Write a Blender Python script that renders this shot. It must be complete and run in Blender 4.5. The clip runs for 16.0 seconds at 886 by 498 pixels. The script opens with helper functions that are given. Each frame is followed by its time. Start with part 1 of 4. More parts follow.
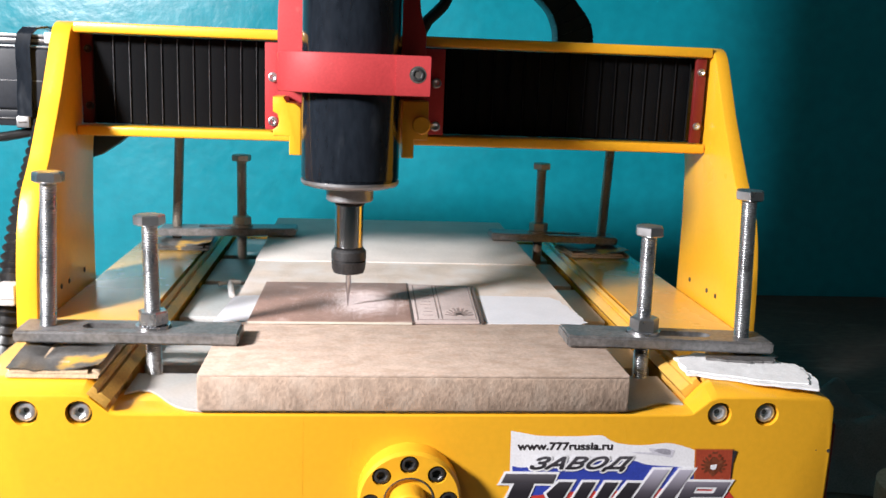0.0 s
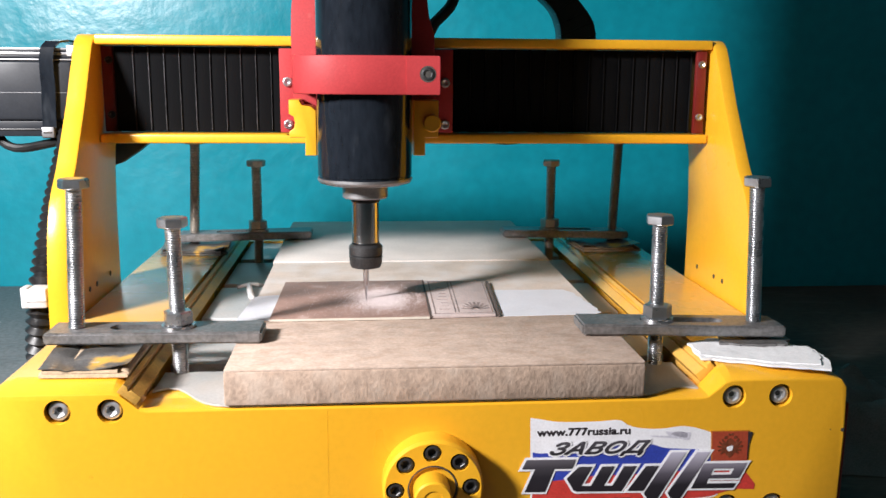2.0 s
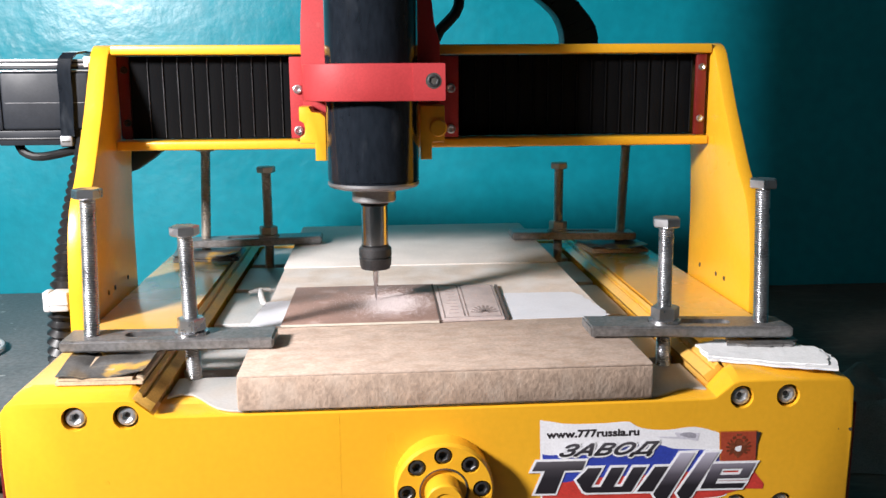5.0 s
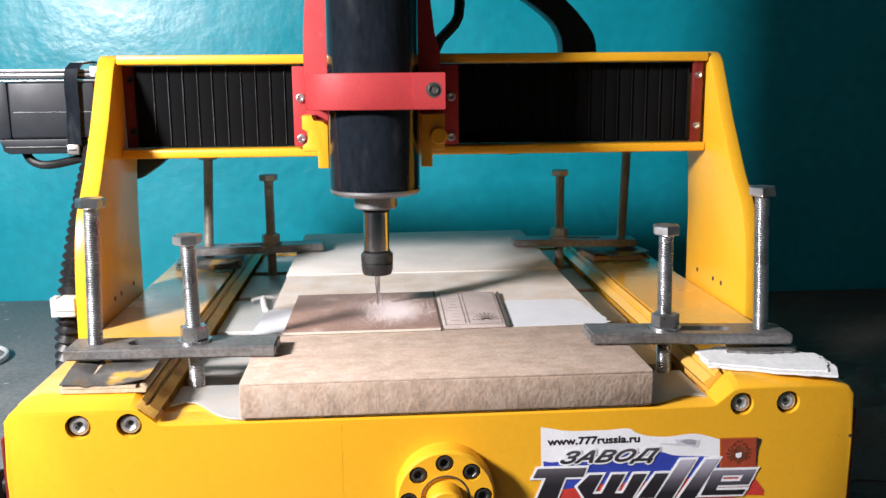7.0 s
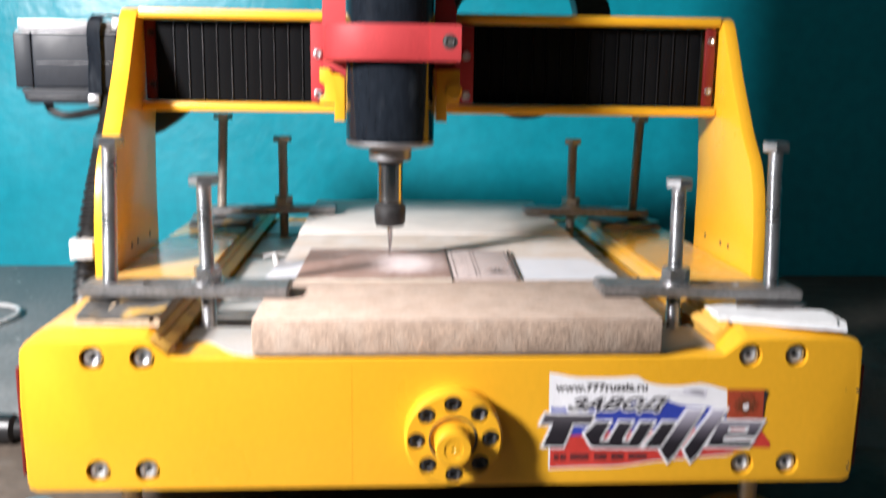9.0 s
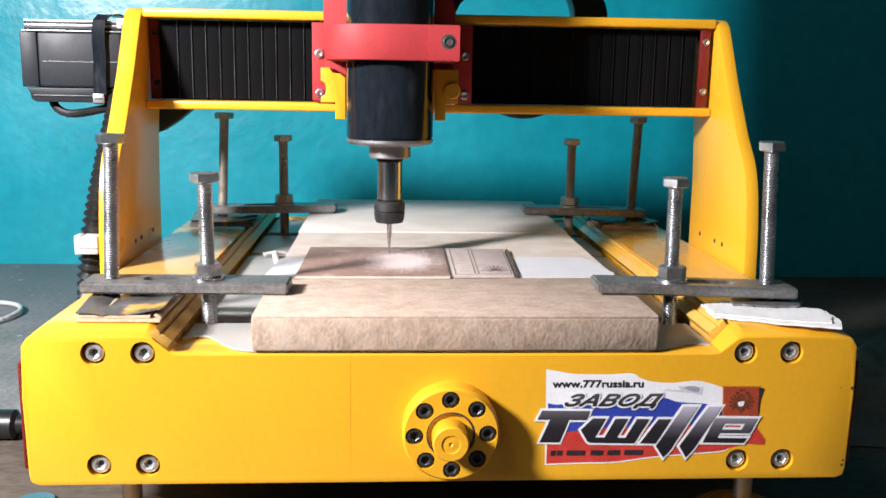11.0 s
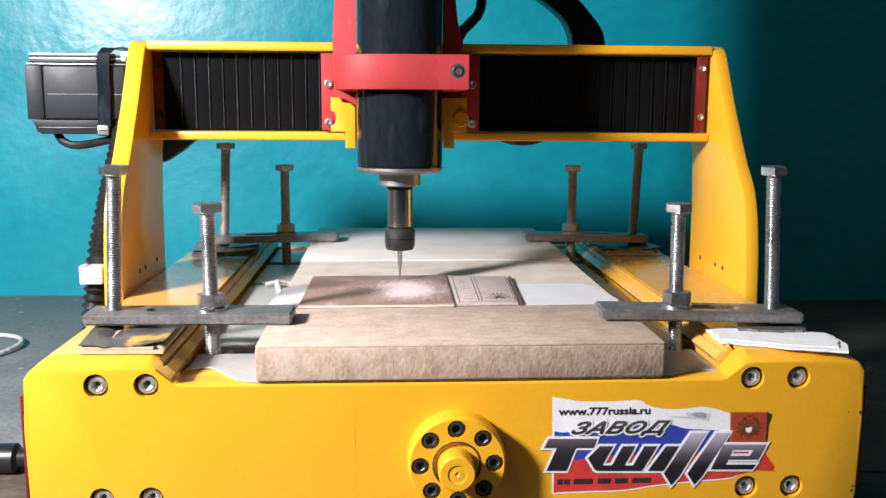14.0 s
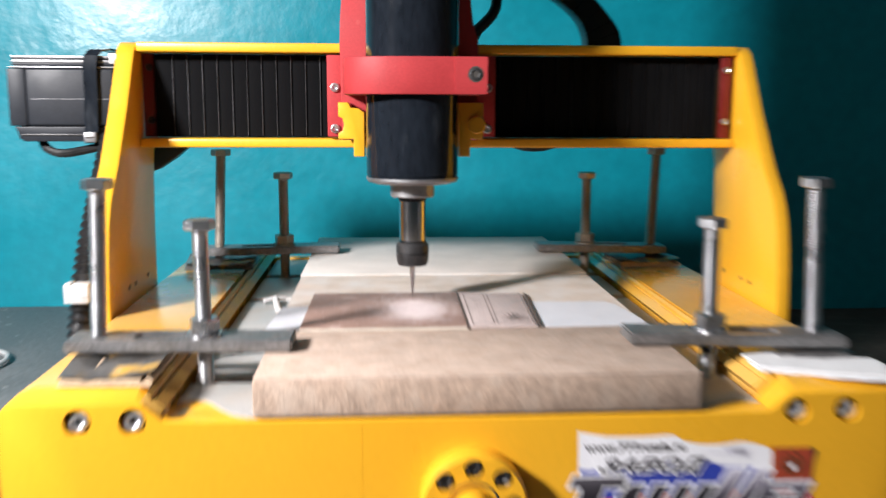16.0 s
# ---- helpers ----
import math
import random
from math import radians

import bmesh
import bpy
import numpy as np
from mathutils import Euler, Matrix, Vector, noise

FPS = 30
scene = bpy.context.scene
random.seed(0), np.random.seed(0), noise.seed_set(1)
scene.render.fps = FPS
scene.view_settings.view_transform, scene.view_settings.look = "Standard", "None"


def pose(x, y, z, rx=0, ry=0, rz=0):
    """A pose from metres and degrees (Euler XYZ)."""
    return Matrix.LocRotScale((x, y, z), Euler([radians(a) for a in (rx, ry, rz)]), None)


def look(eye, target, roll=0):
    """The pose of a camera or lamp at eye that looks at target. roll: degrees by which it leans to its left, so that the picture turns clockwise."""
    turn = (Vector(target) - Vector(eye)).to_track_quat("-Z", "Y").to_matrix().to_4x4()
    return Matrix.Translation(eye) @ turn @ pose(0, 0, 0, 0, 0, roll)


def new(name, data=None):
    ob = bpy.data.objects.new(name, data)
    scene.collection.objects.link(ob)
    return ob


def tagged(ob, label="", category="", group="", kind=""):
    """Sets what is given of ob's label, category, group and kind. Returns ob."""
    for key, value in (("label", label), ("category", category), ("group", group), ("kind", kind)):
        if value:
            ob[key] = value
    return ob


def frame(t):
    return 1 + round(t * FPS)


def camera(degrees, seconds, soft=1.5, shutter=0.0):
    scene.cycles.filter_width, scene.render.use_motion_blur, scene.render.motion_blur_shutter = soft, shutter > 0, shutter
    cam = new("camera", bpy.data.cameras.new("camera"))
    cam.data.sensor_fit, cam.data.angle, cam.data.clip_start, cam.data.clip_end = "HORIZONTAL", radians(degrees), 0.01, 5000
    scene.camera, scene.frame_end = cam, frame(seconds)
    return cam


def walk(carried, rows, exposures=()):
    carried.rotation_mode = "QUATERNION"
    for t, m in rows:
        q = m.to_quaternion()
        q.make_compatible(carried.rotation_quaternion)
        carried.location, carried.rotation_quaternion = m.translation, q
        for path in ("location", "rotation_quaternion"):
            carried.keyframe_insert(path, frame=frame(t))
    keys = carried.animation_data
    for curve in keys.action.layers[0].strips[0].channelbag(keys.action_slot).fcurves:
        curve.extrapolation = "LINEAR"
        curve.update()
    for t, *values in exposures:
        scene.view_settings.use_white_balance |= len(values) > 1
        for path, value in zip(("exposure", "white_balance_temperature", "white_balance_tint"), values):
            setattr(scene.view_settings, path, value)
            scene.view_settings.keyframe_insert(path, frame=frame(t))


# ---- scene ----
cam = camera(52.74, 16.0, shutter=0.9)
# Machine coordinates are in millimetres: x across the front plate, y away from it, z up from its upper screws.
LIFT = 0.854
EYES = [
    (0.0, -0.0251, -0.3806, 0.1537, -5.14, -11.43, -2.17),
    (0.5, -0.0253, -0.3804, 0.1551, -5.38, -11.15, -0.87),
    (1.0, -0.0276, -0.3779, 0.1558, -5.43, -11.11, -0.59),
    (1.5, -0.0284, -0.3846, 0.1587, -5.29, -11.15, -0.54),
    (2.0, -0.0290, -0.3917, 0.1501, -4.86, -11.08, -0.42),
    (2.5, -0.0301, -0.3953, 0.1527, -4.71, -11.21, -0.20),
    (3.0, -0.0281, -0.3923, 0.1548, -4.68, -11.15, -0.12),
    (3.5, -0.0288, -0.3950, 0.1543, -4.73, -10.99, -0.03),
    (4.0, -0.0287, -0.3957, 0.1529, -4.60, -10.95, 0.08),
    (6.5, -0.0282, -0.3975, 0.1544, -4.17, -11.18, 0.54),
    (7.0, -0.0279, -0.3990, 0.1548, -4.20, -10.66, 0.51),
    (7.5, -0.0316, -0.4061, 0.1498, -4.02, -10.54, -0.21),
    (8.0, -0.0318, -0.4065, 0.1461, -3.72, -10.51, -0.42),
    (8.5, -0.0293, -0.4029, 0.1452, -3.63, -10.58, -0.41),
    (8.7, -0.0294, -0.4030, 0.1446, -3.62, -10.59, -0.43),
    (8.8, -0.0296, -0.4036, 0.1421, -3.59, -10.64, -0.49),
    (8.9, -0.0299, -0.4044, 0.1388, -3.54, -10.70, -0.57),
    (9.0, -0.0308, -0.4063, 0.1304, -3.43, -10.87, -0.79),
    (9.1, -0.0300, -0.4075, 0.1272, -3.36, -11.42, -0.94),
    (9.2, -0.0299, -0.4077, 0.1268, -3.35, -11.50, -0.96),
    (11.3, -0.0297, -0.4109, 0.1305, -3.34, -10.47, -0.95),
    (11.5, -0.0302, -0.4090, 0.1329, -3.35, -10.25, -0.80),
    (12.0, -0.0307, -0.4101, 0.1334, -3.41, -9.77, -0.44),
    (12.5, -0.0307, -0.4101, 0.1328, -3.42, -9.52, -0.46),
    (13.0, -0.0312, -0.4104, 0.1325, -3.47, -9.37, -0.43),
    (13.5, -0.0321, -0.4094, 0.1309, -3.50, -9.01, -0.42),
    (14.0, -0.0316, -0.4097, 0.1293, -3.46, -9.02, -0.35),
    (14.5, -0.0307, -0.4102, 0.1299, -3.44, -9.08, -0.32),
    (15.0, -0.0315, -0.4105, 0.1302, -3.50, -9.00, -0.33),
    (15.5, -0.0316, -0.4099, 0.1297, -3.48, -8.86, -0.26),
    (15.7, -0.0320, -0.4067, 0.1300, -3.49, -8.88, -0.26),
    (15.8, -0.0327, -0.4020, 0.1303, -3.51, -8.90, -0.25),
    (15.9, -0.0338, -0.3941, 0.1310, -3.55, -8.94, -0.24),
    (16.0, -0.0370, -0.3703, 0.1329, -3.65, -9.07, -0.22),
]
walk(cam, [(t, pose(x, y, z + LIFT, 90 + pitch, roll, yaw)) for t, x, y, z, yaw, pitch, roll in EYES],
     exposures=[(0.0, 0.02), (0.6, 0.03), (1.6, -0.04), (2.0, -0.10), (2.6, -0.05), (8.6, -0.05), (9.0, 0.10), (11.3, 0.06), (12.5, 0.0), (15.6, 0.0), (16.0, -0.08)])

# ---- light ----
world = bpy.data.worlds.new("room_air")
scene.world = world
world.use_nodes = True
world.node_tree.nodes["Background"].inputs[0].default_value = (0.92, 0.93, 0.90, 1)
world.node_tree.nodes["Background"].inputs[1].default_value = 0.03
lamp = bpy.data.lights.new("desk_lamp_light", "AREA")
lamp.shape, lamp.size, lamp.energy, lamp.color = "DISK", 0.12, 18.4, (1.0, 0.965, 0.975)
lamp_ob = new("desk_lamp_light", lamp)
lamp_ob.matrix_world = look((-0.60, -0.33, LIFT + 0.418), (-0.10, 0.2, LIFT + 0.03))
# unseen fill lamp, added high up to lift the shadows a little
fill = bpy.data.lights.new("fill_light", "AREA")
fill.shape, fill.size, fill.energy, fill.color = "DISK", 0.4, 3.6, (1.0, 0.96, 0.9)
fill_ob = new("fill_light", fill)
fill_ob.matrix_world = look((-0.9, -0.9, 2.5), (-0.2, 0.2, 0.75))
scene.view_settings.exposure = 0.0


# ---- materials ----
def mat(name, base, rough=0.5, metal=0.0, var=0.12, scale=60.0, fine=900.0, bump=0.0, bscale=None, coat=0.0, stretch=(1, 1, 1), blotch=None, blotch_at=(0.58, 0.7), blotch_scale=None, rvar=0.08, emit=0.0, spec=0.5, bump2=0.0, bscale2=200.0):
    m = bpy.data.materials.new(name)
    m.use_nodes = True
    nt = m.node_tree
    N, K = nt.nodes, nt.links
    b = N["Principled BSDF"]
    b.inputs["Metallic"].default_value = metal
    b.inputs["Coat Weight"].default_value = coat
    b.inputs["Coat Roughness"].default_value = 0.12
    b.inputs["Specular IOR Level"].default_value = spec
    tc = N.new("ShaderNodeTexCoord")
    mp = N.new("ShaderNodeMapping")
    mp.inputs["Scale"].default_value = stretch
    K.new(tc.outputs["Object"], mp.inputs["Vector"])

    def nz(s, detail=3.0):
        n = N.new("ShaderNodeTexNoise")
        n.inputs["Scale"].default_value, n.inputs["Detail"].default_value = s, detail
        K.new(mp.outputs[0], n.inputs["Vector"])
        return n.outputs["Fac"]

    def ramp(src, lo, hi, a, c):
        r = N.new("ShaderNodeMapRange")
        r.inputs[1].default_value, r.inputs[2].default_value = lo, hi
        r.inputs[3].default_value, r.inputs[4].default_value = a, c
        K.new(src, r.inputs[0])
        return r.outputs[0]
    coarse, grain = nz(scale), nz(fine, 2.0)
    mul = N.new("ShaderNodeMath")
    mul.operation = "MULTIPLY"
    K.new(ramp(coarse, 0.3, 0.7, 1 - var, 1 + var), mul.inputs[0])
    K.new(ramp(grain, 0.3, 0.7, 1 - var, 1 + var), mul.inputs[1])
    mix = N.new("ShaderNodeVectorMath")
    mix.operation = "SCALE"
    mix.inputs[0].default_value = base
    K.new(mul.outputs[0], mix.inputs["Scale"])
    col = mix.outputs[0]
    if blotch:
        dm = N.new("ShaderNodeMix")
        dm.data_type = "RGBA"
        K.new(ramp(nz(blotch_scale or scale * 0.6, 6.0), blotch_at[0], blotch_at[1], 0, 1), dm.inputs[0])
        K.new(col, dm.inputs[6])
        dm.inputs[7].default_value = (*blotch, 1)
        col = dm.outputs[2]
    K.new(col, b.inputs["Base Color"])
    K.new(ramp(coarse, 0.3, 0.7, max(rough - rvar, 0.02), rough + rvar), b.inputs["Roughness"])
    if bump:
        bp = N.new("ShaderNodeBump")
        bp.inputs["Strength"].default_value = 1.0
        bp.inputs["Distance"].default_value = bump
        K.new(nz(bscale or fine, 4.0), bp.inputs["Height"])
        last = bp
        if bump2:
            last = N.new("ShaderNodeBump")
            last.inputs["Strength"].default_value = 1.0
            last.inputs["Distance"].default_value = bump2
            K.new(nz(bscale2, 5.0), last.inputs["Height"])
            K.new(bp.outputs[0], last.inputs["Normal"])
        K.new(last.outputs[0], b.inputs["Normal"])
    if emit:
        b.inputs["Emission Strength"].default_value = emit
        K.new(col, b.inputs["Emission Color"])
    return m


# pale blotches paint the wall's grey reflection into the rail's yellow
YELLOW_SHEEN = mat("sheen_yellow_rail", (0.78, 0.39, 0.03), 0.24, var=0.05, scale=20, fine=300, bump=0.00003, bscale=300, coat=0.6, blotch=(0.56, 0.43, 0.22), blotch_scale=9, blotch_at=(0.40, 0.85))
YELLOW = mat("yellow_powder_coat", (0.80, 0.405, 0.022), 0.33, var=0.03, scale=14, fine=300, bump=0.00006, bscale=500, coat=0.25)
RED = mat("red_powder_coat", (0.37, 0.030, 0.034), 0.62, var=0.08, scale=40, bump=0.00005, bscale=700, spec=0.35, blotch=(0.46, 0.10, 0.09), blotch_scale=90, blotch_at=(0.66, 0.85))
# deep red enamel, darkened further for the shade on the left end plate
DEEP_RED = mat("shade_darkened_red_enamel", (0.145, 0.011, 0.010), 0.45, var=0.10, scale=40, bump=0.00003, bscale=900)
TEAL = mat("teal_gloss_wall_paint", (0.005, 0.295, 0.385), 0.36, var=0.07, scale=9, fine=70, bump=0.0014, bscale=26, coat=0.06, spec=0.40, bump2=0.00016, bscale2=110)
MDF = mat("raw_mdf", (0.52, 0.40, 0.325), 0.88, var=0.12, scale=140, fine=800, bump=0.00018, bscale=800, stretch=(0.7, 1, 1), blotch=(0.38, 0.26, 0.185), blotch_scale=190, blotch_at=(0.44, 0.95))
MDF_FILM = mat("mdf_under_dust_film", (0.58, 0.495, 0.425), 0.9, var=0.09, scale=60, fine=800, bump=0.0002, bscale=600, blotch=(0.64, 0.60, 0.57), blotch_scale=45, blotch_at=(0.42, 0.7))
MDF_DUSTY = mat("dusty_mdf", (0.60, 0.56, 0.525), 0.9, var=0.07, scale=40, fine=700, bump=0.0002, bscale=600)
MDF_EDGE = mat("sawn_mdf_edge", (0.41, 0.30, 0.23), 0.92, var=0.16, scale=160, fine=600, bump=0.0003, bscale=600, stretch=(1.1, 1, 0.8), blotch=(0.52, 0.42, 0.345), blotch_scale=60, blotch_at=(0.47, 0.78))
SCREW_ZINC = mat("dulled_zinc_screw", (0.70, 0.71, 0.73), 0.36, 0.8, var=0.06, scale=300, fine=1500)
ZINC = mat("zinc_plated_steel", (0.58, 0.59, 0.61), 0.31, 0.97, var=0.04, scale=90, fine=1500)
DULL_ZINC = mat("dusty_zinc_steel", (0.45, 0.41, 0.36), 0.5, 0.8, var=0.12, scale=200, fine=1500)
STEEL = mat("hot_rolled_steel", (0.235, 0.23, 0.23), 0.42, 0.62, var=0.22, scale=70, fine=500, bump=0.0001, bscale=600)
BLACK_STEEL = mat("black_oxide_steel", (0.03, 0.03, 0.032), 0.33, 0.7, var=0.15, scale=150)
BRIGHT = mat("ground_steel", (0.60, 0.60, 0.62), 0.22, 1.0, var=0.03, scale=40, fine=300)
SPINDLE = mat("black_anodised_housing", (0.010, 0.013, 0.018), 0.11, 0.0, var=0.2, scale=40, fine=400, spec=0.4, stretch=(1, 1, 0.35), blotch=(0.05, 0.058, 0.07), blotch_scale=70, blotch_at=(0.62, 0.86))
BELLOWS = mat("black_bellows_cloth", (0.0035, 0.0038, 0.0045), 0.8, var=0.2, scale=60, fine=1500, spec=0.08)
# one pleat edge in two tones: lit for the left bellows, shaded for the right
PLEAT = mat("lit_pleat_edge", (0.045, 0.047, 0.052), 0.7, var=0.8, scale=45)
SHADED_PLEAT = mat("shaded_pleat_edge", (0.007, 0.007, 0.008), 0.7, var=0.3, scale=60, spec=0.2)
NUT = mat("dark_satin_steel", (0.06, 0.06, 0.062), 0.42, 0.6, var=0.2, scale=120)
BLACK = mat("black_plastic", (0.012, 0.012, 0.013), 0.4, var=0.15, scale=80)
MOTOR = mat("black_motor_enamel", (0.016, 0.019, 0.025), 0.48, var=0.12, scale=60, spec=0.25)
MOTOR_END = mat("motor_aluminium", (0.35, 0.35, 0.36), 0.42, 0.8, var=0.1, scale=60)
ALU = mat("milled_aluminium_bed", (0.45, 0.445, 0.435), 0.5, 0.25, var=0.08, scale=50, fine=600, blotch=(0.40, 0.35, 0.30), blotch_scale=25, blotch_at=(0.45, 0.75))
# near-black that paints the shade in slots, gaps and holes; also grime and nicks
DARK = mat("dark_hollows_and_grime", (0.05, 0.045, 0.04), 0.7, var=0.2, scale=60)
WOOD = mat("worn_bench_wood", (0.075, 0.058, 0.045), 0.7, var=0.3, scale=30, fine=260, bump=0.0006, bscale=160, stretch=(0.35, 1, 1), blotch=(0.14, 0.125, 0.11), blotch_scale=40, blotch_at=(0.56, 0.75))
CLOTH = mat("grey_crumpled_cloth", (0.22, 0.23, 0.22), 0.85, var=0.2, scale=20)
LIP = mat("brown_rail_lip", (0.50, 0.28, 0.06), 0.4, 0.2, var=0.15, scale=60)
PALE = mat("pale_plate_core", (0.60, 0.55, 0.47), 0.7, var=0.08, scale=100)
BENCH = mat("grey_bench_top", (0.17, 0.18, 0.185), 0.6, var=0.18, scale=18, fine=240, bump=0.0005, bscale=200, blotch=(0.46, 0.47, 0.46), blotch_scale=85, blotch_at=(0.67, 0.73))
PLATE = mat("brown_two_colour_plate", (0.30, 0.19, 0.155), 0.6, var=0.15, scale=60, fine=900, blotch=(0.55, 0.45, 0.42), blotch_scale=60, blotch_at=(0.6, 0.85))
ENGRAVED = mat("engraved_dusty_plate", (0.50, 0.415, 0.395), 0.75, var=0.1, scale=80, fine=900)
ENGRAVING = mat("engraved_line_shade", (0.27, 0.215, 0.20), 0.8, var=0.2, scale=200)
GROOVE = mat("cut_groove", (0.10, 0.075, 0.065), 0.8, var=0.2, scale=200)
DUST = mat("white_cutting_dust", (0.68, 0.59, 0.58), 0.95, var=0.06, scale=300)
PAPER = mat("white_paper", (0.63, 0.64, 0.68), 0.8, var=0.04, scale=60)
CARD = mat("cardboard_edge", (0.5, 0.38, 0.26), 0.85, var=0.15, scale=200)
CARD_BLACK = mat("black_card_yellow_patches", (0.085, 0.082, 0.078), 0.38, var=0.4, scale=50, coat=0.2, blotch=(0.58, 0.33, 0.04), blotch_scale=42, blotch_at=(0.56, 0.64))
FOAM = mat("white_torn_card", (0.78, 0.78, 0.79), 0.85, var=0.06, scale=60, bump=0.0006, bscale=150)
WHITE = mat("white_plastic", (0.56, 0.56, 0.56), 0.45, var=0.06, scale=60)
PLASTER = mat("room_plaster", (0.30, 0.32, 0.32), 0.8, var=0.08, scale=4, fine=60)
S_WHITE = mat("sticker_white", (0.82, 0.82, 0.86), 0.35, var=0.06, scale=60)
S_BLUE = mat("sticker_blue", (0.035, 0.06, 0.38), 0.35, var=0.15, scale=60)
S_RED = mat("sticker_red", (0.56, 0.05, 0.04), 0.35, var=0.15, scale=60)
S_BLACK = mat("sticker_black", (0.03, 0.025, 0.03), 0.35, var=0.2, scale=60)
S_MID = mat("sticker_mid_grey", (0.36, 0.35, 0.41), 0.35, var=0.15, scale=60)
S_FOLD = mat("sticker_soft_grey", (0.62, 0.61, 0.69), 0.35, var=0.1, scale=60)
S_GOLD = mat("sticker_gold_edge", (0.45, 0.16, 0.02), 0.4, var=0.1, scale=60)
S_BRICK = mat("sticker_brick_red", (0.36, 0.06, 0.03), 0.35, var=0.12, scale=80)
S_CREST = mat("sticker_crest", (0.16, 0.045, 0.022), 0.35, var=0.3, scale=300)



def printed_fade(name, stops):
    """Printed ink that fades with height on the sticker; stops are (height in mm, colour)."""
    m = mat(name, (1, 1, 1), 0.35, var=0.05, scale=60)
    N, K = m.node_tree.nodes, m.node_tree.links
    tc, sep, rng, ramp = (N.new("ShaderNode" + k) for k in ("TexCoord", "SeparateXYZ", "MapRange", "ValToRGB"))
    lo, hi = stops[0][0], stops[-1][0]
    K.new(tc.outputs["Object"], sep.inputs[0])
    K.new(sep.outputs[2], rng.inputs[0])
    rng.inputs[1].default_value, rng.inputs[2].default_value = (lo + 32) / 1000, (hi + 32) / 1000
    K.new(rng.outputs[0], ramp.inputs[0])
    els = ramp.color_ramp.elements
    els[0].position, els[0].color = 0.0, (*stops[0][1], 1)
    els[1].position, els[1].color = 1.0, (*stops[-1][1], 1)
    for z, c in stops[1:-1]:
        e = els.new((z - lo) / (hi - lo))
        e.color = (*c, 1)
    K.new(ramp.outputs[0], N["Principled BSDF"].inputs["Base Color"])
    return m


S_FADE_LOW = printed_fade("ink_fading_to_black", [(-46, (0.018, 0.015, 0.02)), (-38, (0.022, 0.02, 0.026)), (-33, (0.055, 0.05, 0.06)), (-28.5, (0.13, 0.12, 0.14))])
S_FADE_HIGH = printed_fade("ink_fading_to_lilac", [(-55, (0.015, 0.013, 0.017)), (-44, (0.02, 0.018, 0.024)), (-38, (0.10, 0.09, 0.115)), (-33, (0.29, 0.27, 0.33)), (-26.5, (0.56, 0.54, 0.66))])
S_FADE_WORD = printed_fade("ink_fading_grey", [(-28, (0.02, 0.018, 0.022)), (-20, (0.085, 0.08, 0.095))])

# ---- mesh helpers, all in machine millimetres ----
BASE = {}


def thing(name, x, y, z, label, category, group="", kind=""):
    ob = new(name)
    ob.empty_display_size = 0.02
    ob.location = (x / 1000, y / 1000, z / 1000 + LIFT)
    BASE[ob] = Vector((x, y, z))
    return tagged(ob, label, category, group, kind)


def part(name, bm, material, parent, label="", angle=28.0):
    me = bpy.data.meshes.new(name)
    base = BASE[parent]
    for v in bm.verts:
        v.co = (v.co - base) / 1000
    bm.normal_update()
    bm.to_mesh(me)
    bm.free()
    me.shade_smooth()
    me.set_sharp_from_angle(angle=radians(angle))
    me.materials.append(material)
    ob = new(name, me)
    ob.parent = parent
    BASE[ob] = base
    if label:
        ob["label"] = label
    return ob


def structure(name, bm, material, label, category):
    me = bpy.data.meshes.new(name)
    for v in bm.verts:
        v.co = v.co / 1000 + Vector((0, 0, LIFT))
    bm.to_mesh(me)
    bm.free()
    me.materials.append(material)
    return tagged(new(name, me), label, category, kind="structure")


def box(x0, x1, y0, y1, z0, z1, bevel=0.6, seg=2, bm=None):
    bm = bm or bmesh.new()
    vs = [bm.verts.new((x, y, z)) for x in (x0, x1) for y in (y0, y1) for z in (z0, z1)]
    fs = [bm.faces.new([vs[i] for i in f]) for f in ((0, 1, 3, 2), (4, 6, 7, 5), (0, 4, 5, 1), (2, 3, 7, 6), (0, 2, 6, 4), (1, 5, 7, 3))]
    if bevel:
        es = list({e for f in fs for e in f.edges})
        bmesh.ops.bevel(bm, geom=es, offset=bevel, segments=seg, affect="EDGES", profile=0.5)
    return bm


def prism(points, lo, hi, axis, bevel=0.0, seg=2, bm=None):
    """A polygon drawn in the other two axes, drawn out along axis from lo to hi."""
    bm = bm or bmesh.new()
    order = {"x": lambda a, b, c: (c, a, b), "y": lambda a, b, c: (a, c, b), "z": lambda a, b, c: (a, b, c)}[axis]
    low = [bm.verts.new(order(a, b, lo)) for a, b in points]
    high = [bm.verts.new(order(a, b, hi)) for a, b in points]
    n = len(points)
    caps = [bm.faces.new(low), bm.faces.new(high)]
    for i in range(n):
        bm.faces.new((low[i], low[(i + 1) % n], high[(i + 1) % n], high[i]))
    bmesh.ops.recalc_face_normals(bm, faces=bm.faces)
    if bevel:
        es = list({e for f in caps for e in f.edges})
        bmesh.ops.bevel(bm, geom=es, offset=bevel, segments=seg, affect="EDGES", profile=0.5)
    return bm


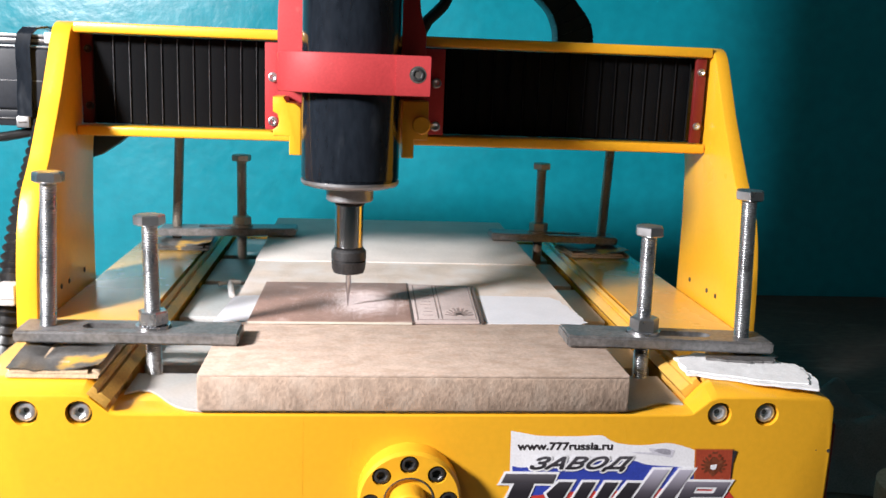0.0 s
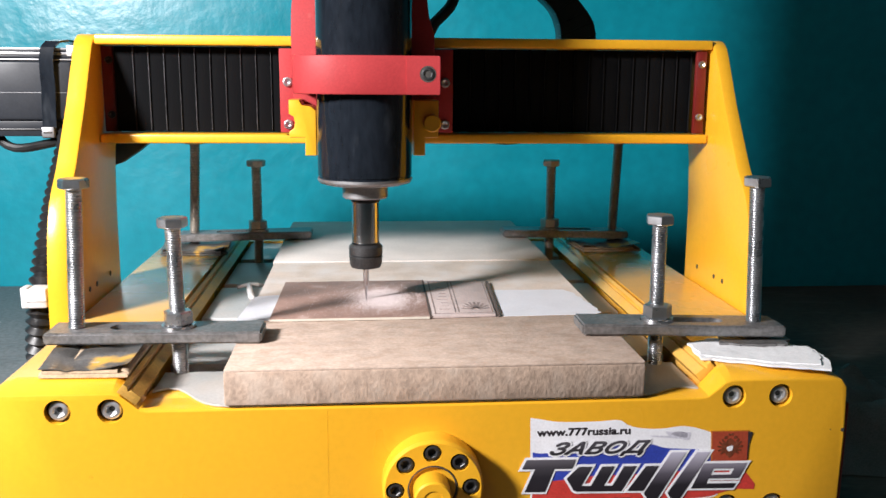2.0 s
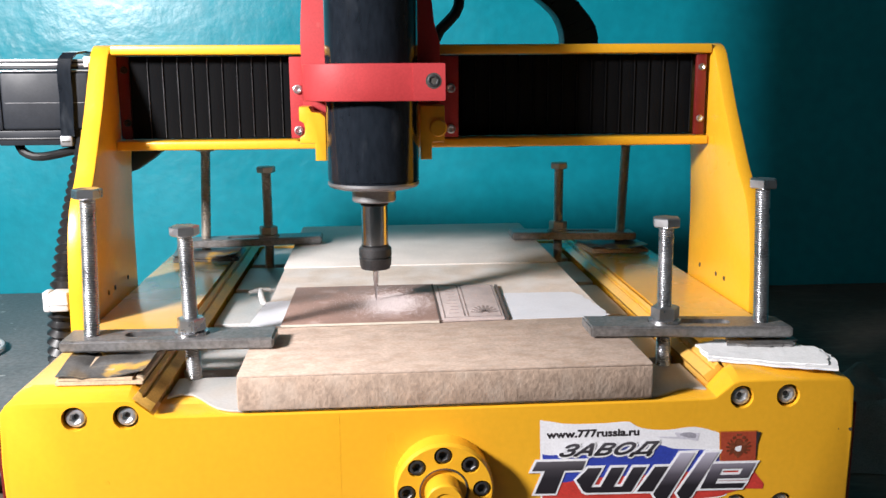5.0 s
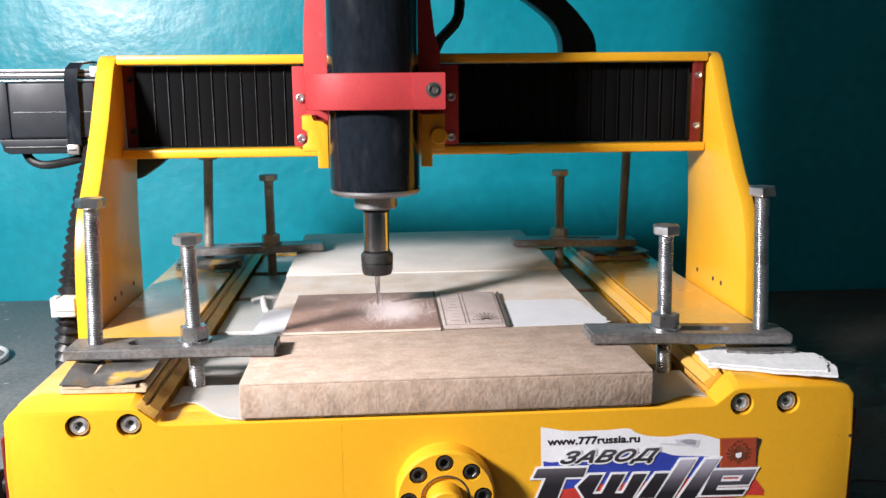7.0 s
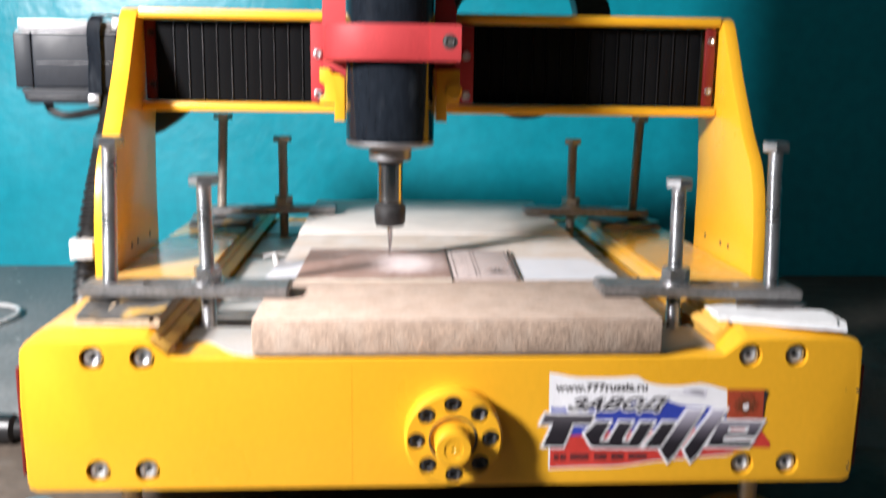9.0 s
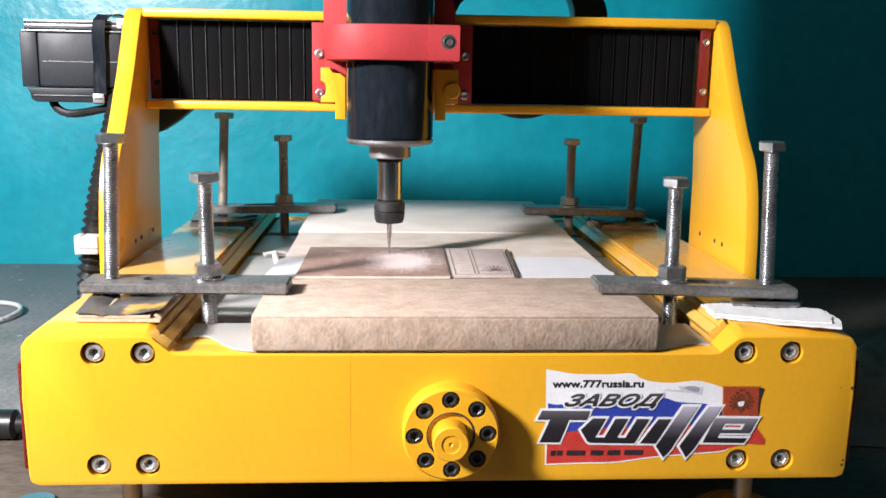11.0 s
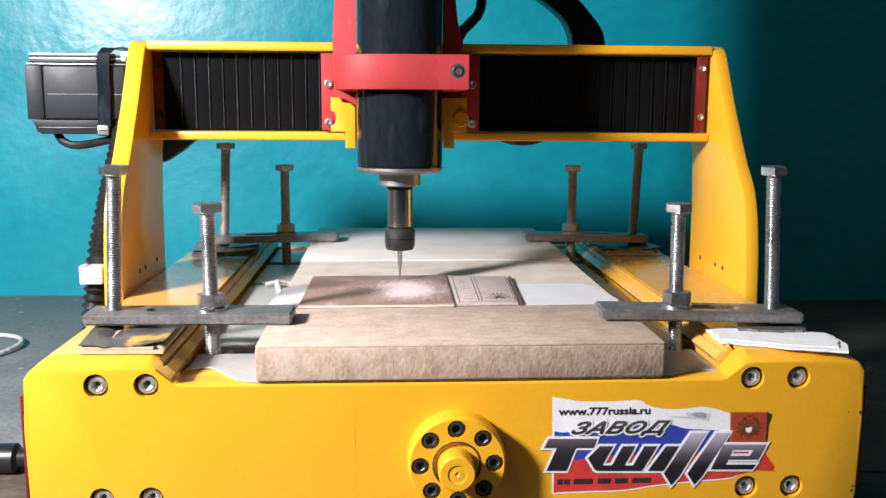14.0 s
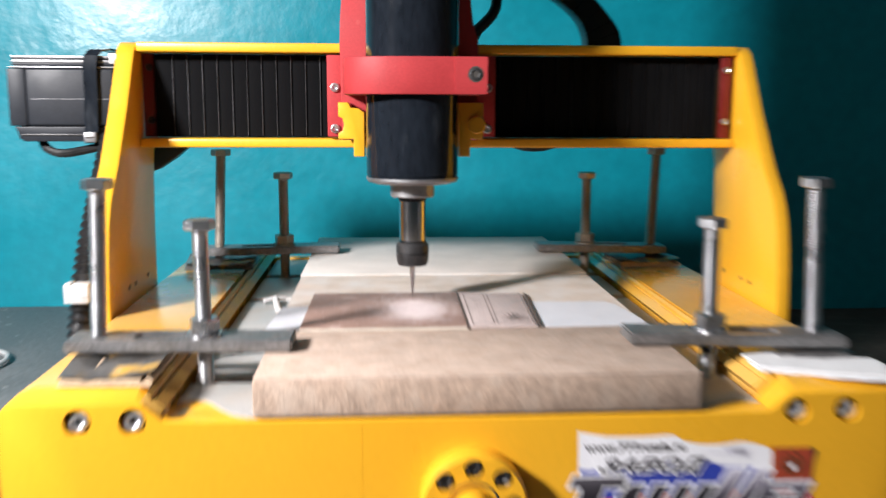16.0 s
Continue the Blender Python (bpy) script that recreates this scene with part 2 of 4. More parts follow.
def lathe(profile, at=(0, 0, 0), axis="z", seg=32, bm=None, phase=0.0):
    """A closed round body from (radius, height) pairs, bottom to top."""
    bm = bm or bmesh.new()
    rings = []
    for r, h in profile:
        ring = []
        for i in range(seg):
            a = 2 * math.pi * i / seg + phase
            p = {"z": (r * math.cos(a), r * math.sin(a), h), "y": (r * math.cos(a), h, r * math.sin(a)), "x": (h, r * math.cos(a), r * math.sin(a))}[axis]
            ring.append(bm.verts.new(Vector(p) + Vector(at)))
        rings.append(ring)
    made = [bm.faces.new(rings[0]), bm.faces.new(rings[-1])]
    for lo, hi in zip(rings, rings[1:]):
        for i in range(seg):
            made.append(bm.faces.new((lo[i], lo[(i + 1) % seg], hi[(i + 1) % seg], hi[i])))
    bmesh.ops.recalc_face_normals(bm, faces=made)
    return bm


def tube(points, radius, seg=10, ridge=0.0, pitch=4.0, bm=None):
    """A round hose along a line of points; ridge adds rings."""
    bm = bm or bmesh.new()
    pts = [Vector(p) for p in points]
    fine = []
    for i in range(len(pts) - 1):
        p0, p1, p2, p3 = pts[max(i - 1, 0)], pts[i], pts[i + 1], pts[min(i + 2, len(pts) - 1)]
        n = max(2, int((p2 - p1).length / (pitch / 2 if ridge else 6)))
        for k in range(n):
            t = k / n
            fine.append(0.5 * (2 * p1 + (p2 - p0) * t + (2 * p0 - 5 * p1 + 4 * p2 - p3) * t * t + (3 * p1 - p0 - 3 * p2 + p3) * t ** 3))
    fine.append(pts[-1])
    rings = []
    side = Vector((0.3, 0.9, 0.1))
    for i, p in enumerate(fine):
        d = (fine[min(i + 1, len(fine) - 1)] - fine[max(i - 1, 0)]).normalized()
        a = d.cross(side).normalized()
        b = d.cross(a)
        r = radius + (ridge if i % 2 else -ridge)
        rings.append([bm.verts.new(p + r * (math.cos(2 * math.pi * k / seg) * a + math.sin(2 * math.pi * k / seg) * b)) for k in range(seg)])
    bm.faces.new(rings[0])
    bm.faces.new(rings[-1])
    for lo, hi in zip(rings, rings[1:]):
        for i in range(seg):
            bm.faces.new((lo[i], lo[(i + 1) % seg], hi[(i + 1) % seg], hi[i]))
    bmesh.ops.recalc_face_normals(bm, faces=bm.faces)
    return bm


def rounded(points, radius, steps=4):
    """The polygon with its corners rounded; radius is one number, or one per corner."""
    out = []
    n = len(points)
    for i in range(n):
        r = radius[i] if isinstance(radius, (list, tuple)) else radius
        p, a, b = Vector(points[i]), Vector(points[i - 1]), Vector(points[(i + 1) % n])
        if r <= 0:
            out.append(tuple(p))
            continue
        u, v = (a - p), (b - p)
        d = min(r, u.length * 0.45, v.length * 0.45)
        s, e = p + u.normalized() * d, p + v.normalized() * d
        for k in range(steps + 1):
            t = k / steps
            out.append(tuple((1 - t) ** 2 * s + 2 * t * (1 - t) * p + t * t * e))
    return out


def circle(cx, cy, r, n=24, start=0.0):
    return [(cx + r * math.cos(start + 2 * math.pi * i / n), cy + r * math.sin(start + 2 * math.pi * i / n)) for i in range(n)]


# ---- the room ----
WALL_Y = 645.0
structure("wall_north", box(-2200, 2400, WALL_Y, WALL_Y + 150, -854, 1850, 0), TEAL, "uneven plaster wall in glossy teal oil paint", "wall")
structure("wall_south", box(-2200, 2400, -2350, -2200, -854, 1850, 0), PLASTER, "plain grey plaster wall of the workshop", "wall")
structure("wall_west", box(-2350, -2200, -2350, WALL_Y + 150, -854, 1850, 0), PLASTER, "plain grey plaster wall of the workshop", "wall")
structure("wall_east", box(2400, 2550, -2350, WALL_Y + 150, -854, 1850, 0), PLASTER, "plain grey plaster wall of the workshop", "wall")
structure("floor", box(-2350, 2550, -2350, WALL_Y + 150, -1000, -854, 0), PLASTER, "plain grey workshop floor", "floor")
structure("ceiling", box(-2350, 2550, -2350, WALL_Y + 150, 1850, 1950, 0), PLASTER, "plain grey workshop ceiling", "ceiling")

TABLE = -104.0
bench = thing("workbench", 0, 200, -854, "brown worn wooden workbench standing against the teal wall", "workbench")
part("bench_top", box(-900, 1000, -150, WALL_Y - 1, TABLE - 40, TABLE, 2), WOOD, bench, "brown worn wooden bench top")
for x in (-850, 890):
    for y in (-120, 600):
        part("leg", box(x, x + 60, y, y + 50, -854, TABLE - 40.5, 2), STEEL, bench)

sheet_board = thing("grey_board", -550, 400, TABLE, "scuffed grey board lying on the wooden workbench", "board")
part("board", box(-898, -214, 166, WALL_Y - 2, TABLE + 0.2, TABLE + 12, 1.2), BENCH, sheet_board)

# ---- the machine's base ----
base = thing("cnc_machine_base", 0, 200, TABLE, "yellow powder-coated bed of a desktop engraving machine", "cnc machine")
face_half = [(0, -0.4), (60, -0.3), (110, -0.2), (129, -0.1), (132.5, 0.6), (140.6, 7.4), (144, 8.5), (193, 8.5), (198.4, 7.0), (200.9, 3.4), (202.0, -21), (201.3, -61), (200.4, -64.5), (197, -66)]
crown_half = [(0, -0.2), (60, -0.1), (110, 0), (129, 0.1), (132.5, 0.8), (140.6, 10.0), (144, 11.9), (190, 11.9), (195.4, 10.0), (199.6, 5.8), (200.8, -21), (200.3, -61), (199.6, -64.5), (196, -66)]


def front_plate():
    """A 15 mm plate with a shallow dip in its upper edge; its two shoulders slope up to the rails."""
    bm = bmesh.new()
    rings = []
    for half, y, d in ((face_half, 0.0, 0.9), (face_half, 0.25, 0.25), (face_half, 0.9, 0.0), (crown_half, 11.0, 0.0), (crown_half, 15.0, 0.0)):
        ring = [(-x, z) for x, z in reversed(half[1:])] + half
        if d:
            ring = [(x - math.copysign(d, x) if abs(x) > 190 else x, z - d if z > -30 else z + d) for x, z in ring]
        rings.append([bm.verts.new((x, y, z)) for x, z in ring])
    n = len(rings[0])
    bm.faces.new(rings[0])
    bm.faces.new(rings[-1])
    for a, b in zip(rings, rings[1:]):
        for i in range(n):
            bm.faces.new((a[i], a[(i + 1) % n], b[(i + 1) % n], b[i]))
    bmesh.ops.recalc_face_normals(bm, faces=bm.faces)
    return bm


front = part("front_plate", front_plate(), YELLOW, base)
part("rear_plate", box(-200, 200, 400.2, 412, -66, 3, 1), YELLOW, base)


def drill(ob, cutters):
    """Cuts the cutters' bodies out of ob for good."""
    cut = part("cutter", cutters, DARK, ob.parent)
    m = ob.modifiers.new("cut", "BOOLEAN")
    m.object, m.operation, m.solver = cut, "DIFFERENCE", "EXACT"
    bpy.context.view_layer.update()
    me = bpy.data.meshes.new_from_object(ob.evaluated_get(bpy.context.evaluated_depsgraph_get()))
    ob.modifiers.clear()
    old, ob.data = ob.data, me
    bpy.data.meshes.remove(old)
    bpy.data.objects.remove(cut)
    me.name = ob.name
    me.shade_smooth()
    me.set_sharp_from_angle(angle=radians(20))


def screw_head(x, y, z, r, depth=2.2, key=0.52, turn=0.0, skirt=3.0):
    """A round head that faces the front, with a six-sided socket sunk in it."""
    bm = bmesh.new()
    seg = 24
    prof = [(r, skirt, 0), (r, 0.6, 0), (r - 0.22, 0.18, 0), (r - 0.6, 0.0, 0), (r * key + 0.35, 0.0, 1), (r * key, 0.3, 1), (r * key * 0.97, depth - 0.5, 1), (r * key * 0.45, depth, 0)]
    rings = []
    for rad, h, six in prof:
        ring = []
        for i in range(seg):
            a = 2 * math.pi * i / seg
            k = math.cos(math.pi / 6) / math.cos((a % (math.pi / 3)) - math.pi / 6) * 1.1 if six else 1.0
            ring.append(bm.verts.new((x + rad * k * math.cos(a + turn), y + h, z + rad * k * math.sin(a + turn))))
        rings.append(ring)
    bm.faces.new(rings[0])
    bm.faces.new(rings[-1])
    for lo, hi in zip(rings, rings[1:]):
        for i in range(seg):
            bm.faces.new((lo[i], lo[(i + 1) % seg], hi[(i + 1) % seg], hi[i]))
    bmesh.ops.recalc_face_normals(bm, faces=bm.faces)
    return bm


def socket_screw(parent, x, y, z, r=4.3, sink=0.9, material=ZINC, turn=0.0):
    """A socket-head cap screw that faces the front, sunk in its counterbore."""
    y += sink
    s = part("screw", screw_head(x, y, z, r, turn=turn), material, parent, "socket-head screw")
    part("dirt_ring", lathe([(r + 1.3, 2.2), (r + 0.1, 2.1)], (x, y, z), "y", 24), DARK, s, "dark grime round the screw head")


holes = bmesh.new()
for sx in (-1, 1):
    for x in (145, 168):
        for z in (0, -56):
            lathe([(5.8, -2.0), (5.8, 4.0)], (sx * x, 0, z), "y", 28, holes)
drill(front, holes)
for sx in (-1, 1):
    for x in (145, 168):
        for z in (0.0, -56.0):
            socket_screw(front, sx * x, 0.6, z, 4.5, material=SCREW_ZINC, turn=x + z)

for sx in (-1, 1):
    lip = [(200, -62), (200, 6.5), (193, 11.8), (142, 11.8), (141.8, 8.6), (134, 2.2), (134, -62)]
    part("side_rail", prism([(sx * x, z) for x, z in lip], 15.2, 400, "y", 0.3), YELLOW_SHEEN, base)
    lip = [(141.7, 8.8), (138.6, 12.4), (137.0, 11.0), (136.8, 9.0), (135.2, 9.2), (131.2, 6.0), (133.8, 2.4)]
    # the left lip is browner than the right one
    part("rail_lip", prism([(sx * x, z) for x, z in lip], 0.6 if sx < 0 else 15.3, 399.6, "y", 0.2), LIP if sx < 0 else YELLOW_SHEEN, base, "grooved inner lip of the rail")
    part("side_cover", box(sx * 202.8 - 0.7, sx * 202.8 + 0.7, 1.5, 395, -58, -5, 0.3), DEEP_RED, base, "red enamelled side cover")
    for z in (-14, -47):
        part("screw", lathe([(3, -2), (3, 0.5), (2, 1.4)] if sx > 0 else [(2, -1.4), (3, -0.5), (3, 2)], (sx * 203.3, 8, z), "x", 16), ZINC, base)

# bed plate with cross slots; its front corners are cut back in a curve
slots = [(49.5, 61.5), (140, 151), (232, 243), (316, 330)]
part("bed_support", box(-133.5, 133.5, 15.2, 30, -8, -0.1, 0.3), YELLOW, base, "yellow ledge under the bed")
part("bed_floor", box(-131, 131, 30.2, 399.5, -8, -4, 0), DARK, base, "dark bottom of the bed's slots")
corner = [(92, 1.0), (99, 2.6), (104.5, 5.8), (109.5, 11.6), (114.5, 19.0), (119.5, 25.0), (125, 26.4), (131.2, 22.0)]
nose = [(-x, y) for x, y in reversed(corner)] + [(x, y * 0.45 + 0.6) for x, y in corner] + [(131.2, slots[0][0]), (-131.2, slots[0][0])]
part("bed_strip", prism(nose, 0.15, 1.2, "z", 0.25), ALU, base, "milled aluminium bed strip")
part("bed_strip", box(-131.2, 131.2, 30.2, slots[0][0], -3.9, 0.1, 0), ALU, base)
for (_, a), (b, _) in zip(slots, slots[1:] + [(400, 400)]):
    part("bed_strip", box(-131.2, 131.2, a, b, -3.9, 1.2, 0.5), ALU, base, "milled aluminium bed strip")
for x, z, r in ((200.6, -18.3, 1.1), (199.2, -59, 0.9), (199.6, -56.5, 0.7), (194.5, -18.0, 0.35)):
    part("paint_nick", lathe([(r, 0.3), (r * 0.9, -0.05), (r * 0.4, -0.02)], (x, 0, z), "y", 7, phase=x), DARK, base, "dark nick in the yellow paint")
part("paint_seam", box(-48.15, -47.85, -0.06, 0.4, -65, -1.8, 0), YELLOW, base, "hairline ridge in the yellow paint")

# bearing flange on the front plate
fx, fz = 0.3, -37.0
ring = lathe([(23.4, 2), (23.4, -9.6), (22.2, -11.5), (11.6, -11.5), (11.2, -10.2)], (fx, 0, fz), "y", 64)
flange = part("bearing_flange", ring, YELLOW, base)
part("shaft_end", lathe([(8.6, 0), (8.6, -21.4), (7.9, -22.4), (4.5, -22.4), (4.3, -21.9), (1.1, -22.1), (0.4, -21.4)], (fx - 0.8, 0, fz - 0.2), "y", 40), YELLOW, flange, "yellow painted shaft end with a centre dimple")
part("shaft_gap", lathe([(11.5, -9), (11.5, -11.62), (10.9, -11.62), (10.6, -9.5)], (fx - 0.4, 0, fz), "y", 48), DARK, flange, "dark gap round the shaft")
holes = bmesh.new()
spots = [(fx + 17.5 * math.cos(math.pi / 4 * k + 0.03), fz + 17.5 * math.sin(math.pi / 4 * k + 0.03)) for k in range(8)]
for x, z in spots:
    lathe([(4.3, -13), (4.3, -7.5)], (x, 0, z), "y", 24, holes)
drill(flange, holes)
for k, (x, z) in enumerate(spots):
    socket_screw(flange, x, -11.5, z, 3.7, 0.4, NUT, k * 0.7)

for x in (-162, 162):
    for y in (30, 370):
        foot = part("foot", lathe([(27, TABLE), (27, TABLE + 3), (22, TABLE + 7), (12, TABLE + 10), (9, TABLE + 12)], (x, y, 0), "z", 40), YELLOW, base, "yellow levelling foot")
        part("foot_rod", lathe([(5, TABLE + 12), (5, -66.2)], (x, y, 0), "z", 20), DULL_ZINC, foot)


# ---- sticker on the front plate ----
def strip(top, bottom, y, bm=None):
    """A flat sheet on the front plate between two edges of (x, z) points."""
    bm = bm or bmesh.new()
    poly = list(top) + list(reversed(bottom))
    f = bm.faces.new([bm.verts.new((x, y, z)) for x, z in poly])
    bmesh.ops.triangulate(bm, faces=[f])
    bmesh.ops.recalc_face_normals(bm, faces=bm.faces)
    return bm


def flat(points, y, thick=0.12):
    return prism(points, y - thick, y, "y")


def wavy(points, n=6):
    """A smooth line through the points."""
    out = []
    for i in range(len(points) - 1):
        p0, p1, p2, p3 = (Vector(points[max(0, min(len(points) - 1, i + k))]) for k in (-1, 0, 1, 2))
        for k in range(n):
            t = k / n
            out.append(tuple(0.5 * (2 * p1 + (p2 - p0) * t + (2 * p0 - 5 * p1 + 4 * p2 - p3) * t * t + (3 * p1 - p0 - 3 * p2 + p3) * t ** 3)))
    return out + [points[-1]]


def sticker():
    s = thing("flag_sticker", 100, -0.1, -32, "glossy tricolour flag sticker with lettering on the yellow plate", "sticker")
    top = wavy([(47.4, -8.7), (53.0, -9.9), (61.3, -11.2), (78.0, -11.4), (89.2, -11.0), (93.5, -13.4), (99.3, -15.2), (109.2, -15.9), (121.8, -14.9), (132.0, -17.4), (135.8, -19.2)])
    white = wavy([(48.2, -25.4), (53.6, -26.1), (64.7, -24.5), (78.6, -23.0), (92.6, -22.7), (105.3, -22.9), (112.6, -25.0), (126.9, -26.1), (136.5, -27.1)])
    blue = wavy([(48.5, -40.9), (59.7, -40.2), (76.5, -38.5), (93.5, -38.2), (110.5, -37.6), (124.7, -37.0), (138, -36.6)])
    red = wavy([(48.5, -56.9), (66.0, -56.4), (83.0, -56.1), (100.0, -53.8), (120.0, -52.1), (135.8, -50.9), (140.0, -49.5)])
    part("border", strip([(x - 0.7 if x < 50 else x, z + 0.7) for x, z in top] + [(139, -30), (141, -40)], [(x - 0.7 if x < 50 else x, z - 0.7) for x, z in red], -0.10), S_WHITE, s, "thin pale sticker border")
    part("white_band", strip(top, white, -0.14), S_WHITE, s, "white band of the flag")
    part("blue_band", strip(white, blue, -0.14), S_BLUE, s, "blue band of the flag")
    part("red_band", strip(blue, red, -0.14), S_RED, s, "red band of the flag")
    part("red_tail", strip([(138, -36.6), (152.1, -36.9), (158.5, -45.1)], [(140.0, -49.5), (148.5, -47.3), (158.2, -47.8)], -0.14), S_RED, s, "red tail of the flag")
    for k, (x0, z0, w, h) in enumerate(((104, -18.4, 16, 1.3), (112, -16.6, 13, 4.2))):
        part("fold_shadow", flat(rounded([(x0, z0), (x0 + w, z0 - 0.8), (x0 + w - 1, z0 - 0.8 - h), (x0 + 2, z0 - h * 0.6)], 0.8), -0.17 - 0.01 * k, 0.05), S_FOLD, s, "soft grey fold in the white band")
    dark = [(114.5, -18.0), (117, -16.9), (120.5, -16.8), (123.4, -18.0), (122.8, -20.2), (119, -19.6)]
    part("fold_shadow", flat(rounded(dark, 1.2), -0.21, 0.04), S_MID, s, "dark fold in the white band")
    part("crest_border", flat([(134.6, -16.9), (153.6, -17.1), (154.1, -34.1), (135.6, -33.6)], -0.13), S_GOLD, s)
    part("crest_square", flat([(135.2, -17.4), (153.0, -17.6), (153.5, -33.5), (136.1, -33.0)], -0.26), S_BRICK, s, "brick-red square with a dark crest")
    part("crest_edge", flat([(153.2, -17.6), (155.4, -18.2), (153.9, -24), (153.6, -33.4)], -0.26), S_BLACK, s)
    cx, cz = 144.4, -25.6
    part("crest", flat(rounded([(cx - 2.0, cz + 3.6), (cx, cz + 5.0), (cx + 2.0, cz + 3.6), (cx + 2.6, cz - 2.6), (cx, cz - 5.6), (cx - 2.6, cz - 2.6)], 1.2), -0.40), S_CREST, s, "dark crest shape")
    for sx in (-1, 1):
        for k in range(5):
            a = radians(62 - 30 * k)
            tip, w = Vector((cx + sx * (2.6 + 3.6 * math.cos(a)), cz + 0.6 + 4.4 * math.sin(a))), 0.75
            root = Vector((cx + sx * 2.2, cz + 1.2 - 0.7 * k))
            n = (tip - root).normalized().orthogonal() * w
            part("crest_feather", flat([tuple(root + n), tuple(tip + n * 0.5), tuple(tip - n * 0.5), tuple(root - n)], -0.41 - 0.002 * k), S_CREST, s)
        part("crest_head", flat(circle(cx + sx * 2.4, cz + 5.2, 0.9, 10), -0.42), S_CREST, s)
    part("crest_crown", flat([(cx - 1.4, cz + 6.2), (cx + 1.4, cz + 6.2), (cx + 1.0, cz + 7.4), (cx, cz + 6.8), (cx - 1.0, cz + 7.4)], -0.42), S_CREST, s)
    part("crest_shield", flat(rounded([(cx - 1.6, cz + 0.4), (cx + 1.6, cz + 1.0), (cx + 1.3, cz - 1.5), (cx - 0.2, cz - 2.0), (cx - 1.4, cz - 1.4)], 0.4), -0.54, 0.1), S_WHITE, s)
    return s


flag = sticker()


def lettering(text, parent, x, z, size, material, shear=0.0, spread=1.0, bold=0.0, wide=1.0, y=-0.5):
    cu = bpy.data.curves.new("lettering", "FONT")
    cu.body, cu.size, cu.shear, cu.space_character = text, size / 1000, shear, spread
    tmp = new("lettering", cu)
    bpy.context.view_layer.update()
    me = bpy.data.meshes.new_from_object(tmp.evaluated_get(bpy.context.evaluated_depsgraph_get()))
    bpy.data.objects.remove(tmp)
    me.name = "lettering"
    me.transform(Matrix.Translation((x / 1000, y / 1000, z / 1000)) @ Euler((radians(90), 0, 0)).to_matrix().to_4x4() @ Matrix.Diagonal((wide, 1, 1, 1)))
    me.transform(Matrix.Translation(-BASE[parent] / 1000))
    if bold:
        bm = bmesh.new()
        for k in range(8):
            bm.from_mesh(me)
            n = len(me.vertices)
            bm.verts.ensure_lookup_table()
            for v in bm.verts[-n:]:
                v.co += Vector((bold * math.cos(k * math.pi / 4), -0.004 * k, bold * math.sin(k * math.pi / 4))) / 1000
        bm.to_mesh(me)
        bm.free()
    me.materials.clear()
    me.materials.append(material)
    ob = new("lettering", me)
    ob.parent = parent
    BASE[ob] = BASE[parent]
    return ob


lettering("www.777russia.ru", flag, 50.2, -17.3, 5.1, S_BLACK, bold=0.24, wide=1.21, y=-0.22)
lettering("ЗАВОД", flag, 54.8, -26.7, 8.0, S_WHITE, shear=0.5, bold=1.3, wide=1.66, y=-0.42)
lettering("ЗАВОД", flag, 54.8, -26.7, 8.0, S_FADE_WORD, shear=0.5, bold=0.34, wide=1.66, y=-0.56)


def grown(poly, d):
    """A convex polygon grown by d on all sides."""
    c = sum((Vector(p) for p in poly), Vector((0, 0))) / len(poly)
    n = len(poly)
    lines = []
    for i in range(n):
        p, q = Vector(poly[i]), Vector(poly[(i + 1) % n])
        m = (q - p).normalized().orthogonal()
        if m.dot(p - c) < 0:
            m = -m
        lines.append((m, m.dot(p) + d))
    out = []
    for i in range(n):
        (m, a), (k, b) = lines[i - 1], lines[i]
        det = m.x * k.y - m.y * k.x
        out.append(((a * k.y - b * m.y) / det, (m.x * b - k.x * a) / det))
    return out


part("paint_chip", lathe([(1.0, 0.3), (0.9, -0.12), (0.5, -0.05), (0.0, -0.05)], (-155.5, 0, -31.5), "y", 10), YELLOW, base, "raised paint blister")
MARK = [  # slanted strokes of the wordless mark
    [(45.3, -28.9), (69.3, -29.3), (67.6, -34.2), (43.0, -33.8)], [(49.4, -33.6), (58.9, -33.8), (54.6, -45.7), (44.5, -45.5)],
    [(70.6, -33.1), (77.4, -33.2), (70.6, -46.1), (68.4, -45.4), (64.7, -39.2)], [(81.9, -33.3), (88.4, -33.4), (81.7, -46.3), (75.2, -46.1)],
    [(92.6, -33.5), (99.2, -33.6), (91.9, -46.5), (85.6, -46.4)], [(103.4, -33.7), (110.0, -33.8), (102.7, -46.7), (94.6, -46.5)],
    [(67.5, -42.9), (93.7, -43.4), (91.9, -46.5), (69.5, -46.0)],
    [(115.5, -27.1), (123.2, -27.2), (110.4, -50.1), (106.9, -54.2), (102.8, -47.9)], [(128.1, -27.3), (135.0, -27.4), (122.1, -49.8), (118.4, -54.2), (114.6, -48.1)],
    [(131.9, -33.3), (153.8, -33.7), (151.6, -36.6), (130.4, -36.2)], [(131.9, -33.3), (138.3, -33.4), (132.6, -46.4), (126.2, -46.3)],
    [(148.6, -33.6), (153.8, -33.7), (150.1, -41.6), (144.6, -41.5)], [(130.6, -39.2), (151.1, -39.5), (149.8, -41.6), (129.6, -41.3)],
    [(128.0, -43.6), (149.1, -44.0), (147.3, -46.7), (126.2, -46.3)]]
for k, poly in enumerate(MARK):
    part("mark_outline", flat(grown(poly, 1.0), -0.30 - 0.004 * k), S_WHITE, flag)
